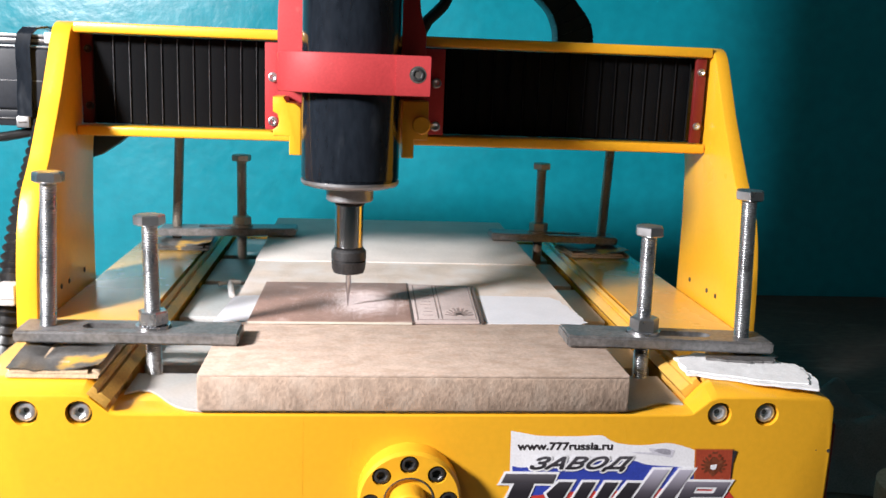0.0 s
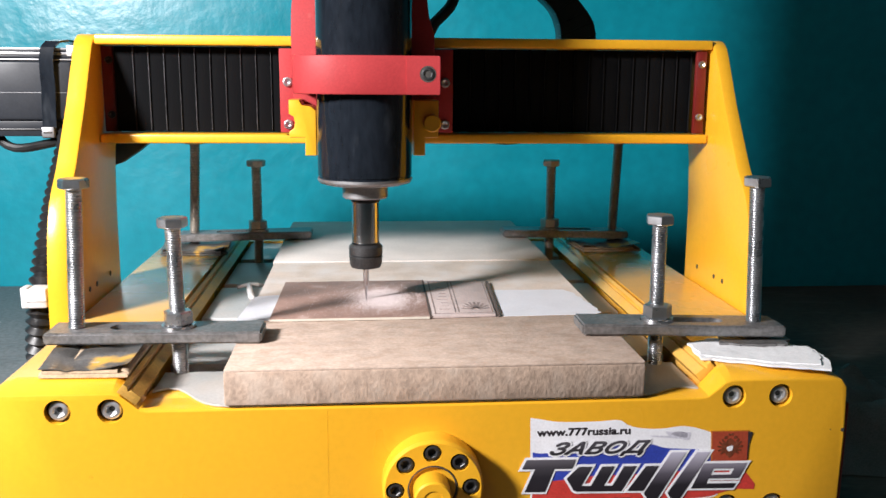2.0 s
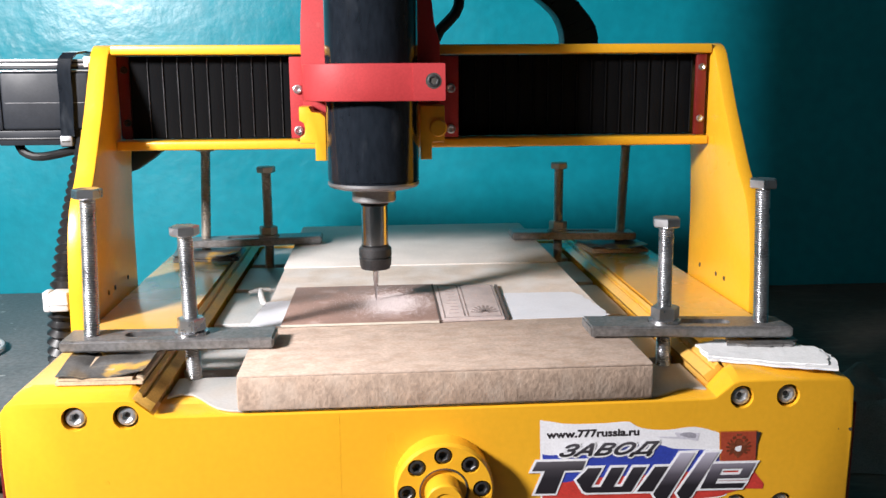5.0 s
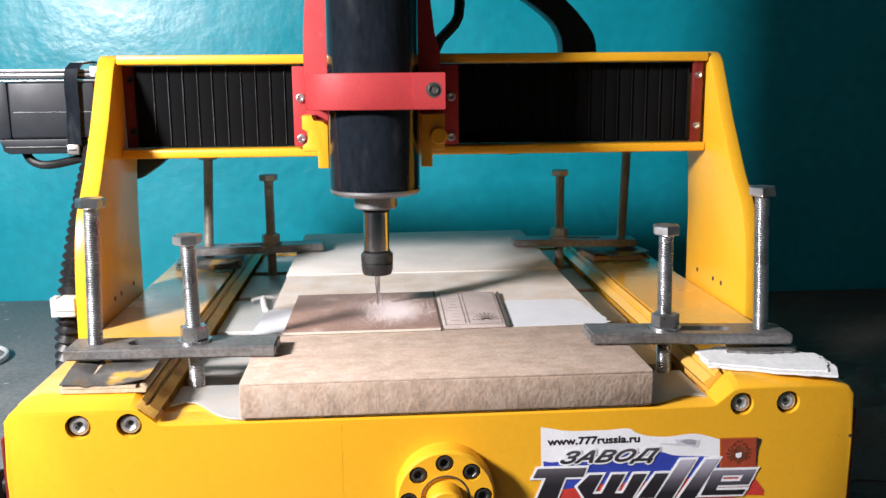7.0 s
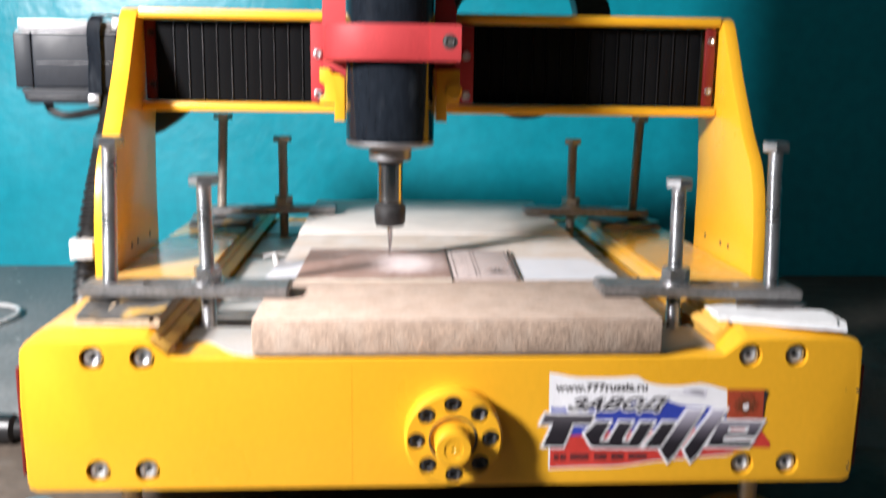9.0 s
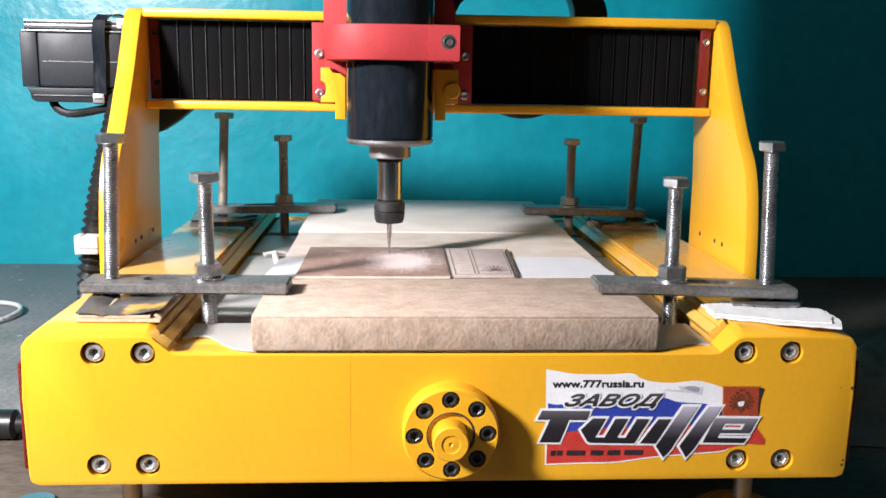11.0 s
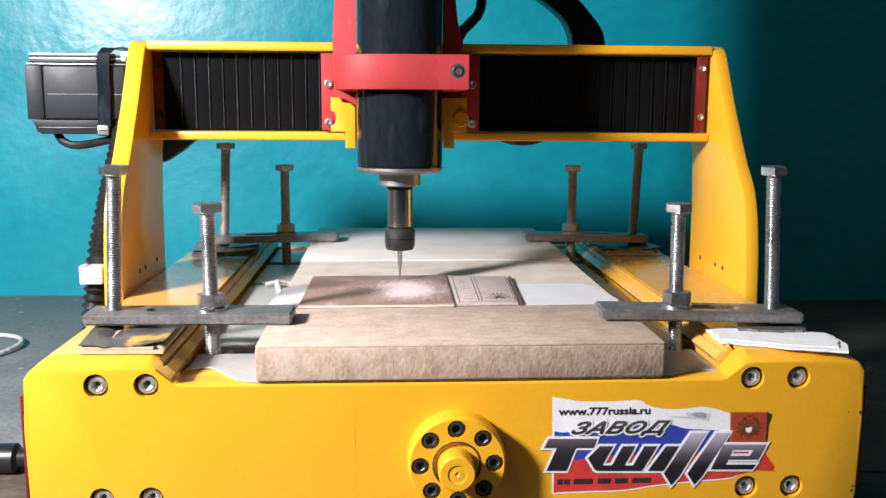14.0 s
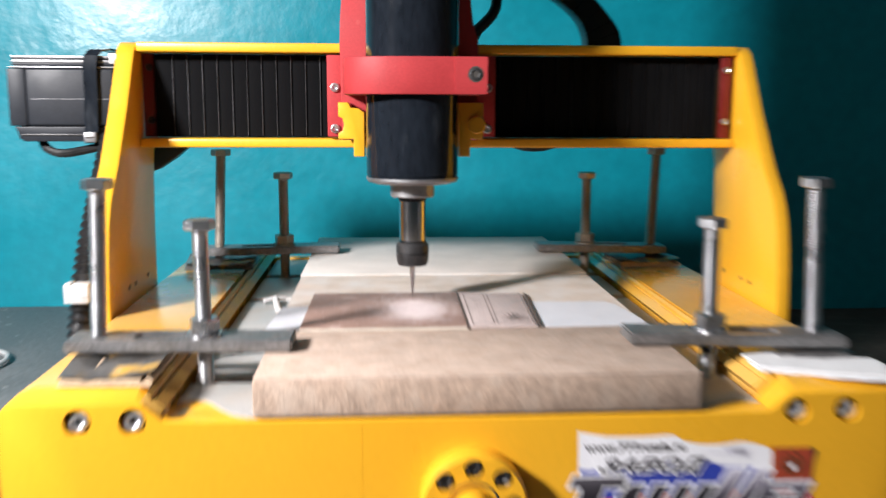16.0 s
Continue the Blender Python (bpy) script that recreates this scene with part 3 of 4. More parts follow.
for k, poly in enumerate(MARK):
    part("mark_stroke", flat(grown(poly, -0.15), -0.50 - 0.004 * k), S_FADE_HIGH if k > 6 else S_FADE_LOW, flag)
for x, w in ((50.5, 2.2), (53.6, 2.6), (58.5, 9), (70.5, 6), (79, 6), (87.5, 9)):
    part("text_bar", flat([(x, -49.9), (x + w, -50.0), (x + w - 0.3, -52.5), (x - 0.3, -52.4)], -0.3), S_BLACK, flag, "dark text bar")

# ---- spoil board, work piece, paper ----
board = thing("mdf_board", 3, 200, 1.2, "thick raw MDF board lying on the aluminium bed", "board")
part("board_core", box(-94.3, 100.8, -0.8, 402, 1.3, 17.6, 1.2), MDF_EDGE, board, "sawn fibrous edge")
part("worked_top", box(-94.0, 100.5, -0.5, 84, 17.0, 19.0, 0.8), MDF, board)
part("dusted_top", box(-94.0, 100.5, 84, 230, 17.0, 18.97, 0), MDF_FILM, board, "worked top under a film of pale dust")
part("raised_top", box(-94.9, 101.4, 230.2, 402.4, 17.0, 19.9, 0.7), MDF_DUSTY, board, "paler dusty raised rear half")

sheet = thing("paper_strip", 0, 110, 19.0, "white paper strip lying under the engraved plate", "paper")
edge = [(-99.7, 80), (-60, 79), (0, 79), (60, 81), (94, 82), (97, 80.6), (99, 83), (102.4, 85), (100.6, 88), (101.8, 94), (100.2, 101), (100.9, 104), (98.6, 112), (98.9, 119), (96.4, 124), (96.9, 131), (94.2, 135), (92, 140), (60, 141), (0, 141), (-60, 141), (-96, 132), (-97.5, 112)]
part("paper", prism(edge, 19.05, 19.3, "z"), PAPER, sheet)

plate = thing("engraved_plate", -20, 120, 19.3, "brown engraving plate lying on the MDF board", "engraving plate")
part("plate_core", prism([(-81.6, 75.6), (4.6, 76.7), (5.4, 163.4), (-80.7, 162.2)], 19.32, 20.45, "z", 0.1), PALE, plate, "pale core of the plate")
part("brown_skin", prism([(-81.4, 76.3), (4.6, 77.4), (5.4, 163.6), (-80.5, 162.4)], 20.46, 20.9, "z", 0.15), PLATE, plate, "brown top skin of the plate")
part("engraved_card", prism([(5.8, 77.8), (41.2, 79.7), (44.8, 158.9), (6.6, 163.2)], 19.32, 20.7, "z", 0.2), ENGRAVED, plate, "pale card with engraved lines and a leaf")
# engraved lines of the card, from its near left corner
def on_card(u, v):
    return (7.5 + u * 33 + v * (1.0 + 2.4 * u), 79.6 + 1.5 * u + v * (82.0 - 4.2 * u))


def engraved_line(u0, v0, u1, v1, w=0.7):
    a, b = Vector(on_card(u0, v0)), Vector(on_card(u1, v1))
    n = (b - a).normalized().orthogonal() * w / 2
    part("engraved_line", prism([tuple(a + n), tuple(b + n), tuple(b - n), tuple(a - n)], 20.6, 20.84, "z"), ENGRAVING, plate)


for ends in ((0, 0.03, 1, 0.03), (0, 0.97, 1, 0.97), (0.985, 0.03, 0.985, 0.97), (0.02, 0.03, 0.02, 0.97), (0.36, 0.05, 0.36, 0.95), (0.42, 0.05, 0.42, 0.95)):
    engraved_line(*ends)
for k in range(8):
    engraved_line(0.10 + 0.03 * (k % 3), 0.14 + 0.09 * k, 0.28, 0.14 + 0.09 * k, 0.5)
for k in range(9):
    an = radians(10 + 20 * k)
    c, q = math.cos(an), math.sin(an)
    engraved_line(0.72 + 0.05 * c, 0.12 + 0.03 * q, 0.72 + 0.24 * c, 0.12 + 0.21 * q, 1.5)
part("cut_gap", prism([(4.7, 77.3), (5.7, 77.3), (6.5, 163.6), (5.5, 163.6)], 19.32, 21.0, "z"), GROOVE, plate)
part("cut_gap", prism([(42.2, 79.2), (43.6, 79.4), (47.6, 158.6), (46.0, 159)], 19.32, 20.8, "z"), GROOVE, plate)

# ---- hold-down clamps ----
PITCH = 1.25


def threaded(x, y, z0, z1, r, lean=(0, 0)):
    prof, h, k = [], z0, 0
    while h < z1:
        prof.append((r if k % 2 else r - 0.55, h))
        h += PITCH / 2
        k += 1
    prof.append((r - 0.4, z1))
    bm = lathe(prof, (x, y, 0), "z", 18)
    for v in bm.verts:
        v.co.x += lean[0] * (v.co.z - z0)
        v.co.y += lean[1] * (v.co.z - z0)
    return bm


def hexagon(x, y, z0, z1, r, turn, lean=(0, 0), ref=0.0):
    bm = lathe([(r - 0.9, z0), (r, z0 + 0.6), (r, z1 - 0.6), (r - 0.9, z1)], (x, y, 0), "z", 6, phase=turn)
    for v in bm.verts:
        v.co.x += lean[0] * (v.co.z - ref)
        v.co.y += lean[1] * (v.co.z - ref)
    return bm


def clamp(side, y, xi, xo, end0, end1, wy, zin, zout, hin, hout, lean_in, lean_out, dusty, label, skew=0.0):
    """A slotted steel bar with a tie bolt in the bed slot and a jack bolt on its outer end."""
    bolt_mat = DULL_ZINC if dusty else ZINC
    c = thing("hold_down_clamp", (end0 + end1) / 2, y, 12, label, "clamp", "clamps round the board")
    x0, x1 = sorted((end0, end1))
    lo, hi = sorted((xi - side * 9, xo - side * 17))
    hole = []
    for k in range(13):
        a = -math.pi / 2 + math.pi * k / 12
        hole.append((hi - 4.5 + 4.5 * math.cos(a), y + 4.5 * math.sin(a)))
    for k in range(13):
        a = math.pi / 2 + math.pi * k / 12
        hole.append((lo + 4.5 + 4.5 * math.cos(a), y + 4.5 * math.sin(a)))
    bm = bmesh.new()
    outer = [(x1, y - wy), (x1, y + wy), (x0, y + wy), (x0, y - wy)]
    # walls and faces of a bar with one long hole
    hv = {z: [bm.verts.new((px, py, z)) for px, py in hole] for z in (0, 1)}
    ov = {z: [bm.verts.new((px, py, z)) for px, py in outer] for z in (0, 1)}
    h = len(hole)
    for i in range(h):
        bm.faces.new((hv[0][i], hv[0][(i + 1) % h], hv[1][(i + 1) % h], hv[1][i]))
    for i in range(4):
        bm.faces.new((ov[0][i], ov[0][(i + 1) % 4], ov[1][(i + 1) % 4], ov[1][i]))
    for z in (0, 1):
        bm.faces.new((ov[z][0], ov[z][1], *reversed(hv[z][0:13])))
        bm.faces.new((ov[z][2], ov[z][3], *reversed(hv[z][13:26])))
        bm.faces.new((ov[z][1], ov[z][2], hv[z][13], hv[z][12]))
        bm.faces.new((ov[z][3], ov[z][0], hv[z][0], hv[z][25]))
    bmesh.ops.recalc_face_normals(bm, faces=bm.faces)
    for v in bm.verts:
        t = (v.co.x - xi) / (xo - xi)
        v.co.z = (zin - 5.9 if v.co.z < 0.5 else zin) + t * (zout - zin)
        v.co.y += skew * (v.co.x - xi)
    sharp = [e for e in bm.edges if all(v in ov[0] or v in ov[1] for v in e.verts)]
    bmesh.ops.bevel(bm, geom=sharp, offset=1.0, segments=2, affect="EDGES")
    part("bar", bm, STEEL, c, "slotted flat steel bar")
    bolt = part("tie_bolt", threaded(xi, y, -3.5, hin - 5, 3.95, lean_in), bolt_mat, c, "long threaded bolt")
    part("bolt_head", hexagon(xi, y, hin - 5, hin, 7.4, 0.3, lean_in, -3.5), bolt_mat, bolt)
    part("nut", hexagon(xi, y, zin + 1.6, zin + 8.4, 7.4, 0.9), bolt_mat, c)
    part("washer", lathe([(8.4, zin + 0.1), (8.4, zin + 1.5)], (xi, y, 0), "z", 32), bolt_mat, c)
    yo = y + skew * (xo - xi)
    jack = part("jack_bolt", threaded(xo, yo, 15.8, hout - 5, 3.95, lean_out), bolt_mat, c, "long threaded jack bolt")
    part("bolt_head", hexagon(xo, yo, hout - 5, hout, 7.4, 0.15, lean_out, 16.8), bolt_mat, jack)
    return c


clamp(-1, 49.5, -123.3, -174, -81, -187, 11, 25.0, 24.6, 80.5, 99.4, (-0.008, 0), (0.045, 0), False, "dark steel clamp with bright threaded bolts, resting on the board", -0.05)
clamp(1, 48.5, 121.6, 173.4, 80, 186, 11, 25.0, 24.0, 80.5, 100.0, (-0.015, 0), (-0.045, 0), False, "dark steel clamp with bright bolts beside torn white card", -0.03)
clamp(-1, 323, -115.8, -166, -73, -178, 11, 26.0, 25, 82.5, 100.0, (0.0, 0), (0.045, 0), True, "dusty steel clamp at the far end of the board")
clamp(1, 323, 120.6, 172.6, 81, 184, 11, 26.0, 25, 82.5, 101.2, (0.0, 0), (0.035, 0), True, "dusty steel clamp with brownish bolts at the far end")


# ---- packing under the jack bolts ----
def folded_pack(x0, x1, y0, y1, label, layer=CARD):
    p = thing("folded_card", (x0 + x1) / 2, (y0 + y1) / 2, 12, label, "cardboard")
    a, b, cc = (x0, y0), (x1, y0 - 1), (x1 - 2, y1)
    d = (x0 - 6, y1 - 6)
    part("lower_layer", prism([a, b, cc, d], 12.5, 13.9, "z"), layer, p, "cardboard layer")
    part("middle_layer", prism([(x0 + 1, y0 + 1.4), (x1 - 5, y0 + 0.5), (x1 - 3, y1), (x0 - 4, y1 - 5)], 14.2, 15.4, "z"), layer, p, "cardboard layer")
    fold = [(x1 - 3 + 3.4 * math.cos(a), 14.0 + 1.9 * math.sin(a)) for a in np.linspace(-math.pi / 2, math.pi / 2, 9)]
    hollow = [(x1 - 3 + 2.4 * math.cos(a), 14.0 + 1.1 * math.sin(a)) for a in np.linspace(math.pi / 2, -math.pi / 2, 9)]
    part("fold", prism([(float(a), float(b)) for a, b in fold + hollow], y0 + 0.4, y1 - 2, "y"), layer, p, "rounded cardboard fold")
    bm = bmesh.new()
    nx, ny = 10, 8
    grid = {}
    for i in range(nx + 1):
        for j in range(ny + 1):
            u, v = i / nx, j / ny
            x = (1 - v) * (x0 + (x1 - x0) * u) + v * (x0 - 5 + (x1 - x0 + 3) * u)
            y = y0 + 0.8 + (y1 - y0) * v
            z = 16.4 + 2.2 * abs(u - 0.35) * v + 1.3 * noise.noise(Vector((x * 0.08, y * 0.08, 1.7))) + 1.2 * max(0, u - 0.8) * 5 * (1 - v) + 1.5 * math.sin(7 * u + 1) * (1 - v) ** 2 * 0.6 - 0.9 * math.exp(-((u - 0.3) / 0.04) ** 2)
            grid[i, j] = (bm.verts.new((x, y, z)), bm.verts.new((x, y, z - 0.5)))
    for i in range(nx):
        for j in range(ny):
            for k in (0, 1):
                bm.faces.new([grid[q][k] for q in ((i, j), (i + 1, j), (i + 1, j + 1), (i, j + 1))])
    for i in range(nx):
        for j in (0, ny):
            bm.faces.new((grid[i, j][0], grid[i + 1, j][0], grid[i + 1, j][1], grid[i, j][1]))
    for j in range(ny):
        for i in (0, nx):
            bm.faces.new((grid[i, j][0], grid[i, j + 1][0], grid[i, j + 1][1], grid[i, j][1]))
    bmesh.ops.recalc_face_normals(bm, faces=bm.faces)
    part("patched_layer", bm, CARD_BLACK, p, "black card with yellow patches")
    return p


folded_pack(-179, -139, 11, 62, "black cardboard with yellow patches folded under the jack bolt")
folded_pack(-186, -136, 292, 335, "dark folded cardboard under the far jack bolt", CARD_BLACK)
folded_pack(142, 188, 292, 335, "brown folded cardboard under the far jack bolt")


def torn_card():
    p = thing("torn_white_card", 165, 28, 12, "torn white cardboard with ragged edges under the jack bolt", "cardboard")
    rng = random.Random(4)
    def ragged(pts, amp):
        out = []
        for i, q in enumerate(pts):
            n = pts[(i + 1) % len(pts)]
            for k in range(5):
                t = k / 5
                out.append((q[0] + (n[0] - q[0]) * t + rng.uniform(-amp, amp), q[1] + (n[1] - q[1]) * t + rng.uniform(-amp, amp)))
        return out
    part("lower_sheet", prism(ragged([(135, 19), (143, 16), (167, 5), (191, -1.5), (197, 12), (198, 25), (197, 34), (189, 37), (180, 34), (154, 52), (137, 44)], 0.8), 12.4, 13.5, "z"), FOAM, p)
    part("loose_sheet", prism(ragged([(136, 21), (146, 17), (168, 8), (188, 3), (194, 14), (195, 26), (186, 33), (150, 46), (137, 40)], 0.7), 13.7, 14.4, "z"), FOAM, p)
    part("upper_sheet", prism(ragged([(152, 36), (164, 33), (180, 31), (192, 39), (188, 54), (158, 54)], 1.8), 14.7, 15.7, "z"), STEEL, p, "dark metal scrap")
    return p


torn_card()

# ---- gantry, in the place it has when the tool is at y = 146 ----
GY = 221.0
gantry = thing("gantry", 0, GY, 12, "yellow gantry bridge with black bellows and red end plates", "cnc gantry")
side = [(137, -30), (138, 10), (140, 38), (145, 63), (152, 79), (168, 96), (193, 131), (210.5, 160), (215.5, 168), (223, 172.8), (262, 172.8), (264, 120), (252, 100), (247, 60), (245, -30)]
side = rounded(side, [2, 2, 14, 12, 12, 4, 4, 4, 6, 4, 4, 6, 14, 10, 2])
for sx in (-1, 1):
    a, b = (-206.0, -194.8) if sx < 0 else (196.0, 204.6)
    p = part("side_plate", prism(side, a, b, "x", 1.0), YELLOW, gantry)
    for y in (178, 192, 222):
        part("grub_screw", lathe([(1.6, -0.3), (1.6, 0.3)], (b if sx < 0 else a, y, 22), "x", 12), DARK, p)
    c0, c1 = (-194.6, -187.2) if sx < 0 else (186.6, 193.4)
    py = 231.0 if sx < 0 else 220.5
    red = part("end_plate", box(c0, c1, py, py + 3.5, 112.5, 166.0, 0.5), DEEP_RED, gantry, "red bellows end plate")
    for z in (123.3, 157.3):
        # left screws are blackened to match the shade behind the side plate
        part("screw", screw_head(sx * 190.0, py - 1.3, z, 2.4, 1.0, 0.5, z, 1.5), ZINC if sx > 0 else BLACK_STEEL, red)
part("top_beam", box(-194.6, 195.8, 217, 260, 166.4, 172.6, 1.5, 3), YELLOW, gantry)
part("bottom_beam", box(-194.6, 195.8, 217, 250, 106.0, 112.0, 1.5, 3), YELLOW, gantry)
part("back_panel", box(-192.8, 192.8, 238, 246, 112.2, 166.2, 0.4), BLACK_STEEL, gantry)


def bellows(x0, x1, first, pitch, edging, flare):
    """Black pleated cloth between two ends; the fold lines stand at first, first + pitch and so on."""
    bm = bmesh.new()
    folds = [first + pitch * i for i in range(int((x1 - first) / pitch) + 1)]
    ends = [x0] + folds + [x1]
    pts = []
    for a, b in zip(ends, ends[1:]):
        w = b - a
        if w > 1:
            pts += [(a + 0.02 * w, 234.5), (a + 0.07 * w, 229.4), (a + 0.5 * w, 228.9), (a + 0.93 * w, 229.4), (a + 0.98 * w, 234.5)]
    poly = [(x0, 236)] + pts + [(x1, 236)]
    low = [bm.verts.new((x, y, 113)) for x, y in poly]
    high = [bm.verts.new((x, y, 165.6)) for x, y in poly]
    m = len(poly)
    for i in range(m):
        bm.faces.new((low[i], low[(i + 1) % m], high[(i + 1) % m], high[i]))
    bmesh.ops.recalc_face_normals(bm, faces=bm.faces)
    ob = part("bellows", bm, BELLOWS, gantry, "black pleated cloth bellows", 20)
    rng = random.Random(int(pitch * 100))
    for x in folds:
        w = flare * rng.uniform(0.75, 1.2)
        part("pleat_edge", box(x - w, x + w, 228.2, 231, 113.4, 165.0, 0), edging, ob)


# the spindle's shade on the right bellows is put into its darker edging
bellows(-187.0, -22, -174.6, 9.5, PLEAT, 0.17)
bellows(-20, 186.4, -10, 9.8, SHADED_PLEAT, 0.2)


def ribbon(points, wide, thick):
    """A flat strap along a line of points in a plane across x, wide in x; points are (x, y, z)."""
    bm = bmesh.new()
    pts = [Vector(p) for p in points]
    rows = []
    for i, p in enumerate(pts):
        d = (pts[min(i + 1, len(pts) - 1)] - pts[max(i - 1, 0)]).normalized()
        n = d.cross(Vector((1, 0, 0))).normalized() * thick / 2
        u = Vector((wide / 2, 0, 0))
        rows.append([bm.verts.new(p + a * u + b * n) for a, b in ((-1, -1), (1, -1), (1, 1), (-1, 1))])
    bm.faces.new(rows[0])
    bm.faces.new(rows[-1])
    for lo, hi in zip(rows, rows[1:]):
        for i in range(4):
            bm.faces.new((lo[i], lo[(i + 1) % 4], hi[(i + 1) % 4], hi[i]))
    bmesh.ops.recalc_face_normals(bm, faces=bm.faces)
    return bm


# drive motor on the gantry's outer side
mot = part("drive_motor", box(-271, -214, 235, 291, 119, 156.5, 2.2, 3), MOTOR, gantry, "black enamelled stepper motor")
part("end_cap", box(-282.5, -271.05, 235.2, 290.8, 119.2, 156.3, 0.9, 2), MOTOR, mot, "black motor end cap")
# hairline pale strip paints the highlight along the motor's seam
part("seam_highlight", box(-268, -216, 234.9, 236, 136.6, 136.8, 0), MOTOR_END, mot)
part("top_edge", box(-281, -206, 235.6, 289, 156.7, 157.7, 0.3), MOTOR_END, mot)
part("lower_housing", prism([(-280, 118.8), (-214, 118.8), (-214, 109), (-274, 109), (-277.5, 111), (-278, 114)], 236.5, 290, "y", 0.8), MOTOR, mot)
part("housing_ridge", box(-276, -215, 236.0, 289, 112.6, 114.0, 0.4), BLACK, mot)
for z0, z1, m in ((158.2, 160.0, MOTOR), (160.1, 161.8, MOTOR_END), (161.9, 162.9, MOTOR), (163.0, 164.6, MOTOR_END)):
    part("cooling_fin", box(-279.5, -205, 237, 288, z0, z1, 0.3), m, mot)
part("motor_flange", box(-213.8, -206.2, 233, 293, 107, 163, 2), MOTOR, mot)
part("fin_clamp", box(-216.5, -206.4, 234, 250, 159.4, 166.2, 0.8), WHITE, mot, "pale clamp block")
strap = [(-229.5, 232.6, 108), (-229.4, 232.9, 116), (-229, 232.7, 128), (-228.4, 232.9, 140), (-228.6, 232.5, 150), (-228.4, 232.4, 158), (-227.6, 233.6, 164.5), (-225.6, 238, 168.2), (-223, 248, 169.4), (-220, 262, 168.6), (-218, 280, 166.5), (-218, 292.5, 163), (-220, 293, 140), (-222, 293, 108)]
part("cable_tie", ribbon(strap, 8.6, 1.3), SPINDLE, mot, "black strap round the motor")
part("buckle", box(-233.5, -225.7, 228.8, 232.2, 108.6, 115.4, 0.8), MOTOR_END, mot, "grey strap buckle")
part("buckle_slot", box(-232.2, -227.0, 228.4, 229.2, 111.4, 112.4, 0.1), DARK, mot)
part("motor_cable", tube([(-268, 250, 110), (-264, 246, 104.5), (-256, 244, 101), (-246, 244, 101.5), (-234, 246, 104), (-222, 248, 106), (-212, 250, 104.5)], 2.9), BLACK, mot, "black motor cable")
part("cable_cover", prism([(-204, 106), (-174, 106), (-186, 96), (-198, 88), (-204, 86)], 275, 287, "y", 0.5), BLACK, gantry)
outer_bend = wavy([(52, 243), (80, 231), (98, 221), (112, 210), (124, 197), (131, 187), (133.4, 176), (133.6, 160)], 4)
inner_bend = wavy([(46, 226), (68, 219), (85, 209), (100, 197), (106, 187), (108.2, 177), (108.4, 160)], 4)
chain = part("cable_chain", prism(outer_bend + inner_bend[::-1], 277, 296, "y", 0.8), BLACK, gantry, "black cable chain behind the gantry")
for a, b in zip(outer_bend[2::3], inner_bend[2::3]):
    p, q = Vector(a), Vector(b)
    n = (q - p).normalized().orthogonal() * 0.5
    part("chain_link", prism([tuple(p + n), tuple(q + n), tuple(q - n), tuple(p - n)], 276.4, 296.6, "y"), BLACK_STEEL, chain)
part("sagging_cable", tube([(46, 284, 113), (58, 284, 105), (72, 284, 102.6), (86, 284, 105), (98, 284, 113)], 2.6), BLACK, gantry, "black cable sagging behind the beam")
part("cable_hose", tube([(-213, 225, 112), (-213.5, 205, 90), (-213.5, 180, 62), (-213.8, 160, 35), (-214.6, 152, 15), (-218, 156, -10), (-223, 170, -45), (-227, 190, -80)], 7.0, 14, 1.5, 5.4), BLACK, gantry, "black corrugated hose")
hose_clip = part("hose_clip", box(-217.6, -207, 140, 152, 20.2, 31.4, 1.2), WHITE, gantry, "white plastic hose clip")
part("clip_rib", box(-218.6, -207, 139.4, 152.5, 24.2, 25.2, 0.3), WHITE, hose_clip)
part("clip_latch", box(-221.4, -217.4, 141, 150, 20.0, 31.8, 0.8), WHITE, hose_clip)

# ---- carriage with the spindle ----
SX, SY = -22.8, 146.0
car = thing("spindle_carriage", SX, GY, 100, "red spindle carriage holding a black milling spindle", "milling spindle")
for a, b in ((-75.4, -60), (19, 33)):
    e = part("ear_plate", box(a, b, 213, 216.8, 113.2, 165, 0.6), RED, car, "red carriage ear")
    for z in (118.4, 144.6):
        part("screw", screw_head(a + 5 if a < 0 else b - 5, 211.2, z, 3.0, 1.2, 0.5, 0.4 + z, 2.0), ZINC, e)
up = [(-65, 112), (19.5, 112), (19.5, 172), (16, 185), (12.5, 215), (10, 450), (-60, 450), (-63, 215), (-65.5, 185), (-66, 170)]
part("back_plate", prism(up, 190, 212.8, "y", 0.8), RED, car)
# unseen block behind the back plate, sized to cast the right wall's shadow
part("z_axis_shade_block", box(-56, 10, 213, 228, 176, 440, 2), RED, car)
part("slide_bracket", prism([(-66, 113.5), (-57, 113.5), (-57, 103.2), (-50.6, 103.2), (-50.6, 129), (-54, 131.5), (-58.5, 132), (-60.2, 135), (-66, 135), (-66, 127), (-63.4, 125.5), (-62.6, 122), (-63.4, 118.5), (-66, 117)], 163, 189.6, "y", 0.6), YELLOW, car, "yellow slide bracket")
part("slide_bracket", prism([(5.6, 103.2), (12.3, 103.2), (12.3, 113.5), (20, 113.5), (20, 135), (5.6, 135)], 163, 189.6, "y", 0.6), YELLOW, car, "yellow slide bracket")
part("knob", lathe([(4.5, -2.5), (5.2, -1.5), (5.2, 0.2)], (16.2, 163, 122), "y", 24), YELLOW, car)
body = [(22, 89.4), (25.4, 90.0), (25.9, 91.2), (25.9, 94.0), (26.4, 94.4), (26.4, 430), (25, 432)]
spin = part("spindle_body", lathe(body, (SX, SY, 0), "z", 64), SPINDLE, car, "glossy black spindle housing")
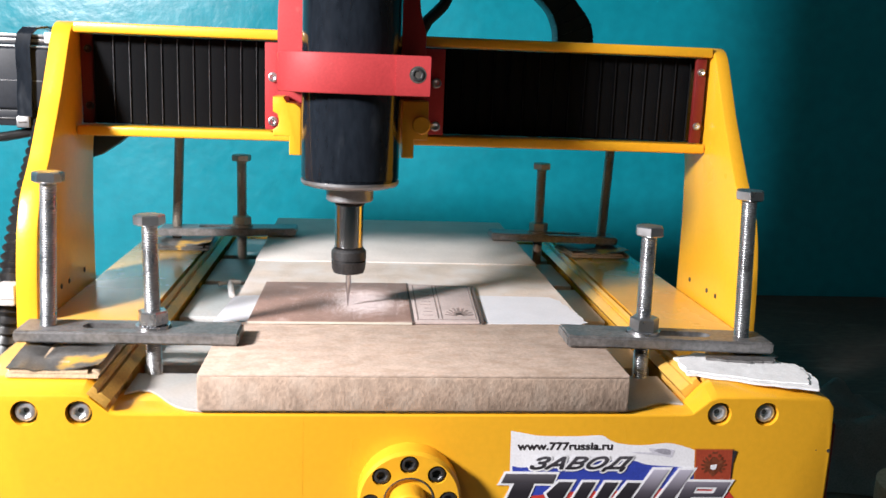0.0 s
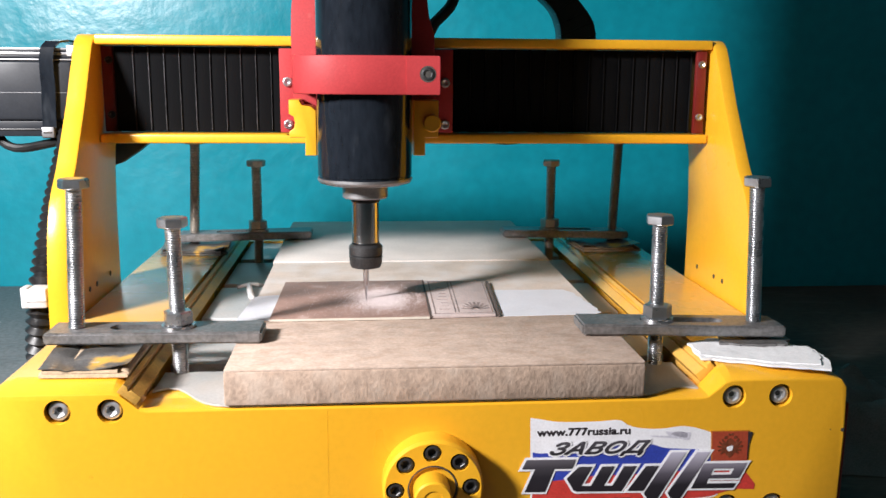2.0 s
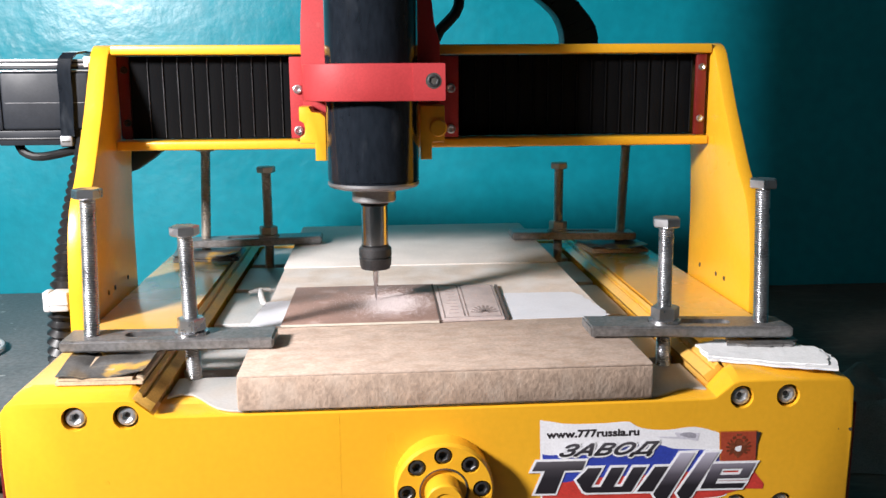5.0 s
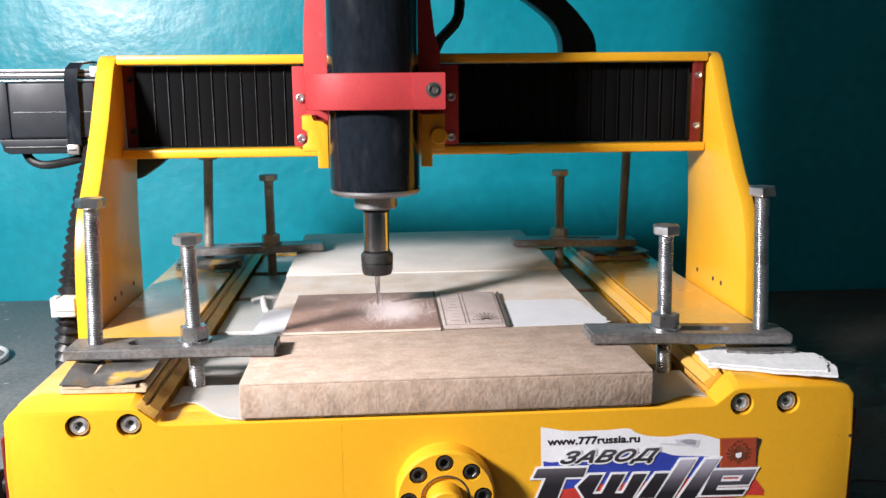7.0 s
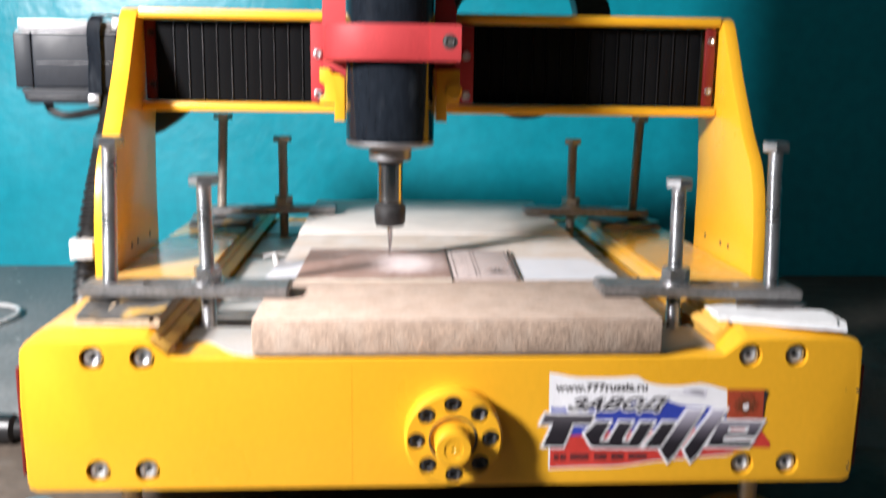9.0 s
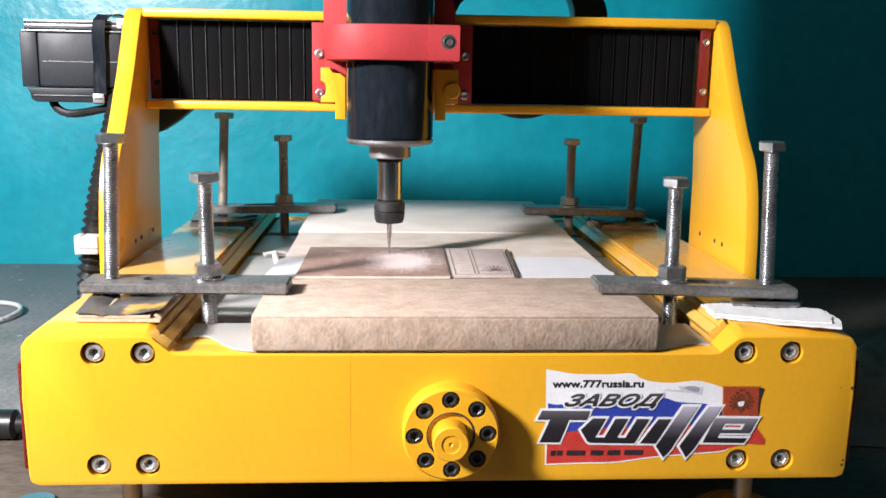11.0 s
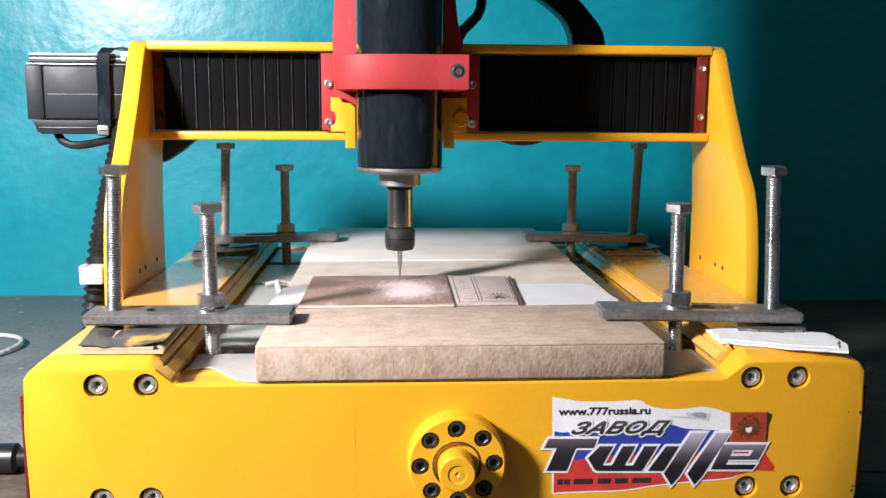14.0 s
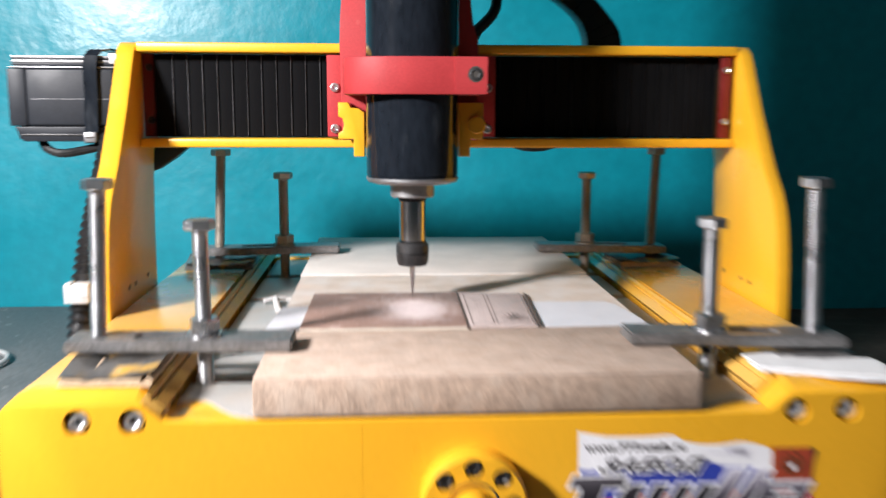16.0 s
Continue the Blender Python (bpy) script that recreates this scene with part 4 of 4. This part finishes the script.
part("lower_rim", lathe([(22.6, 89.2), (25.6, 90.2), (26.5, 91.4), (26.5, 92.8)], (SX, SY, 0), "z", 64), MOTOR_END, spin)
part("spindle_nose", lathe([(12.0, 81.0), (12.8, 81.8), (12.8, 89.8)], (SX, SY, 0), "z", 48), MOTOR_END, spin, "grey aluminium nose")
part("shaft", lathe([(7.7, 54), (7.7, 81.2)], (SX, SY, 0), "z", 40), BRIGHT, spin, "ground steel shaft")
part("collet_nut", lathe([(6.6, 40.6), (8.4, 41.0), (9.2, 43), (9.6, 47.5), (9.0, 48), (9.6, 48.6), (9.6, 53), (8.8, 54), (7.8, 54.6)], (SX, SY, 0), "z", 40), NUT, spin, "dark steel collet nut")
part("shaft_seal", lathe([(7.85, 78.6), (8.1, 78.9), (8.1, 80.9)], (SX, SY, 0), "z", 40), BLACK_STEEL, spin)
part("shaft_groove", lathe([(7.95, 54.3), (7.95, 55.6)], (SX, SY, 0), "z", 40), BLACK_STEEL, spin)
part("cutter", lathe([(0.15, 20.95), (0.5, 24), (1.55, 34), (1.6, 40.8)], (SX, SY, 0), "z", 16), BRIGHT, spin, "pointed engraving cutter")
ring_pts = [(-61.5, 189.6), (-61.5, 137), (-59.5, 130), (-54.5, 123.4), (-47, 118.4), (-36, 115.2), (-22.8, 114.2), (-10, 114.6), (-0.6, 115.0), (-0.6, 114.2), (16.8, 114.2), (16.8, 189.6)]
col = part("spindle_collar", prism(ring_pts, 139.2, 159.4, "z", 0.8), RED, car, "red clamp collar round the spindle")
# flat dark disc painted as the shaded hole round the screw
part("bolt_hole", lathe([(4.3, -0.15), (4.3, 0.1)], (10.4, 114.2, 150.0), "y", 24), DARK, col)
part("clamp_screw", screw_head(10.4, 113.5, 150.0, 3.5, 1.4, 0.52, 0.3, 1.0), NUT, col)
part("power_cable", tube([(24, 232, 320), (33, 232, 240), (35.5, 229, 205), (32, 227, 192), (22, 222, 182), (17, 218, 172)], 3.6), BLACK, car, "black spindle cable")

# ---- things on the bench ----
loop = thing("white_cable_loop", -420, 410, TABLE + 12, "thin white cable loop lying on the grey board", "cable")
part("cable", tube([(-470, 340, TABLE + 14.5), (-415, 346, TABLE + 14.5), (-381, 372, TABLE + 15), (-371, 415, TABLE + 16), (-398, 446, TABLE + 15), (-460, 448, TABLE + 14.5)], 2.2, 8), WHITE, loop)
plugs = thing("cable_connector", -290, 148, TABLE, "dark cable connector lying on the workbench", "connector")
part("connector_body", lathe([(6, -330), (8, -328), (8, -290), (9.5, -289), (9.5, -270), (7, -268)], (0, 150, TABLE + 9.7), "x", 24), BLACK, plugs)
part("strain_relief", lathe([(6.6, -268.2), (5.6, -262), (4.6, -255), (3.6, -250)], (0, 150, TABLE + 9.7), "x", 20), BLACK, plugs, "black tapered strain relief")
part("cable", tube([(-251, 150, TABLE + 9.7), (-238, 151, TABLE + 8.5), (-222, 152, TABLE + 8), (-204, 153, TABLE + 9)], 3.2), BLACK, plugs, "black cable")


def crumpled(x0, x1, y0, y1, height):
    c = thing("crumpled_cloth", (x0 + x1) / 2, (y0 + y1) / 2, TABLE, "crumpled grey cloth lying on the dark bench", "cloth")
    bm = bmesh.new()
    n = 26
    rows = []
    for i in range(n + 1):
        row = []
        for j in range(n + 1):
            u, v = i / n, j / n
            x, y = x0 + (x1 - x0) * u, y0 + (y1 - y0) * v
            edge = min(1, 4 * min(u, 1 - u, v, 1 - v))
            w = noise.noise(Vector((x * 0.022, y * 0.022, 5.1))) + 0.5 * noise.noise(Vector((x * 0.06, y * 0.06, 2.2)))
            row.append(bm.verts.new((x + 9 * noise.noise(Vector((y * 0.03, 1, x * 0.01))), y + 9 * noise.noise(Vector((x * 0.03, 4, y * 0.01))), TABLE + 1 + edge * height * max(0.04, 0.45 + 0.55 * w))))
        rows.append(row)
    for i in range(n):
        for j in range(n):
            bm.faces.new((rows[i][j], rows[i + 1][j], rows[i + 1][j + 1], rows[i][j + 1]))
    bmesh.ops.solidify(bm, geom=bm.faces[:], thickness=0.9)
    part("cloth", bm, CLOTH, c, angle=60)


crumpled(235, 400, 120, 300, 42)
roll = thing("tape_roll", 330, 70, TABLE, "brown tape roll lying on the dark bench", "tape roll")
part("tape", lathe([(20, TABLE + 0.3), (30, TABLE + 0.2), (30, TABLE + 24), (20, TABLE + 24.1)], (318, 84, 0), "z", 40), CARD, roll)
wsh = thing("loose_washer", -223, 58, TABLE, "loose zinc washer lying on the bench", "washer")
part("washer", lathe([(5, TABLE + 0.2), (10, TABLE + 0.1), (10, TABLE + 2), (5, TABLE + 2.05)], (-223, 58, 0), "z", 32), ZINC, wsh)


# ---- a scrap of white plastic on the bed, beside the board ----
scrap = thing("white_plastic_scrap", -110, 214, 1.2, "small white plastic wall plug lying on the bed", "plastic scrap")
part("plug", tube([(-106, 195, 3.2), (-108, 205, 3.4), (-110, 216, 3.8), (-111.5, 226, 4.2)], 1.9, 10, 0.25, 3), WHITE, scrap)
part("plug_wing", tube([(-119, 222, 3.6), (-112, 226, 4.6), (-105.5, 230, 3.4)], 1.5, 8), WHITE, scrap)


# ---- cutting dust ----
def dust():
    rng = random.Random(7)
    d = thing("cutting_dust", -25, 120, 21, "white cutting dust scattered round the cutter", "dust", kind="stuff")
    bm = bmesh.new()
    count = 0
    while count < 21000:
        wide = rng.random()
        sx, sy = (6.5, 10.0) if wide < 0.70 else ((14, 18) if wide < 0.95 else (30, 26))
        x, y = rng.gauss(-21, sx), rng.gauss(117, sy)
        if not (-80 < x < 4 and 78 < y < 161):
            continue
        r2 = ((x + 21) / 12) ** 2 + ((y - 117) / 16) ** 2
        h = 20.88 + 0.75 * math.exp(-r2) * rng.random()
        q = rng.uniform(0.12, 0.34)
        t = rng.uniform(0, 6.28)
        vs = [bm.verts.new((x + q * math.cos(t + k), y + q * math.sin(t + k), h)) for k in (0, 2.1, 4.2)] + [bm.verts.new((x, y, h + q * 0.6))]
        for f in ((0, 1, 3), (1, 2, 3), (2, 0, 3)):
            bm.faces.new([vs[i] for i in f])
        count += 1
    part("dust_grains", bm, DUST, d)["kind"] = "stuff"


dust()

# ---- what moves ----
GANTRY_ROWS = [(0.0, -39.8), (0.5, -38.2), (1.0, -36.2), (1.5, -34.4), (2.0, -32.5), (2.5, -31.0), (3.0, -29.4), (3.5, -27.8), (4.0, -26.1), (6.5, -17.9), (7.0, -16.5), (7.5, -14.8), (8.0, -13.0), (8.5, -11.4), (9.2, -9.6), (11.3, -3.4), (12.0, -1.6), (12.5, -0.2), (13.0, 0.4), (14.0, 0.6), (15.0, 0.4), (15.5, 1.2), (16.0, 2.0)]
SPINDLE_ROWS = [(0.0, -29.8), (6.0, -29.8), (12.5, -29.5), (13.0, -27.9), (13.5, -26.2), (14.0, -24.6), (14.5, -22.8), (15.0, -20.9), (15.5, -20.6), (16.0, -21.6)]


def motions():
    def between(rows, t):
        return float(np.interp(t, [r[0] for r in rows], [r[1] for r in rows]))
    walk(gantry, [(t, pose(0, (GY + d) / 1000, 0.012 + LIFT)) for t, d in GANTRY_ROWS])
    times = sorted({r[0] for r in GANTRY_ROWS} | {r[0] for r in SPINDLE_ROWS})
    walk(car, [(t, pose(between(SPINDLE_ROWS, t) / 1000, (GY + between(GANTRY_ROWS, t)) / 1000, 0.1 + LIFT)) for t in times])


motions()
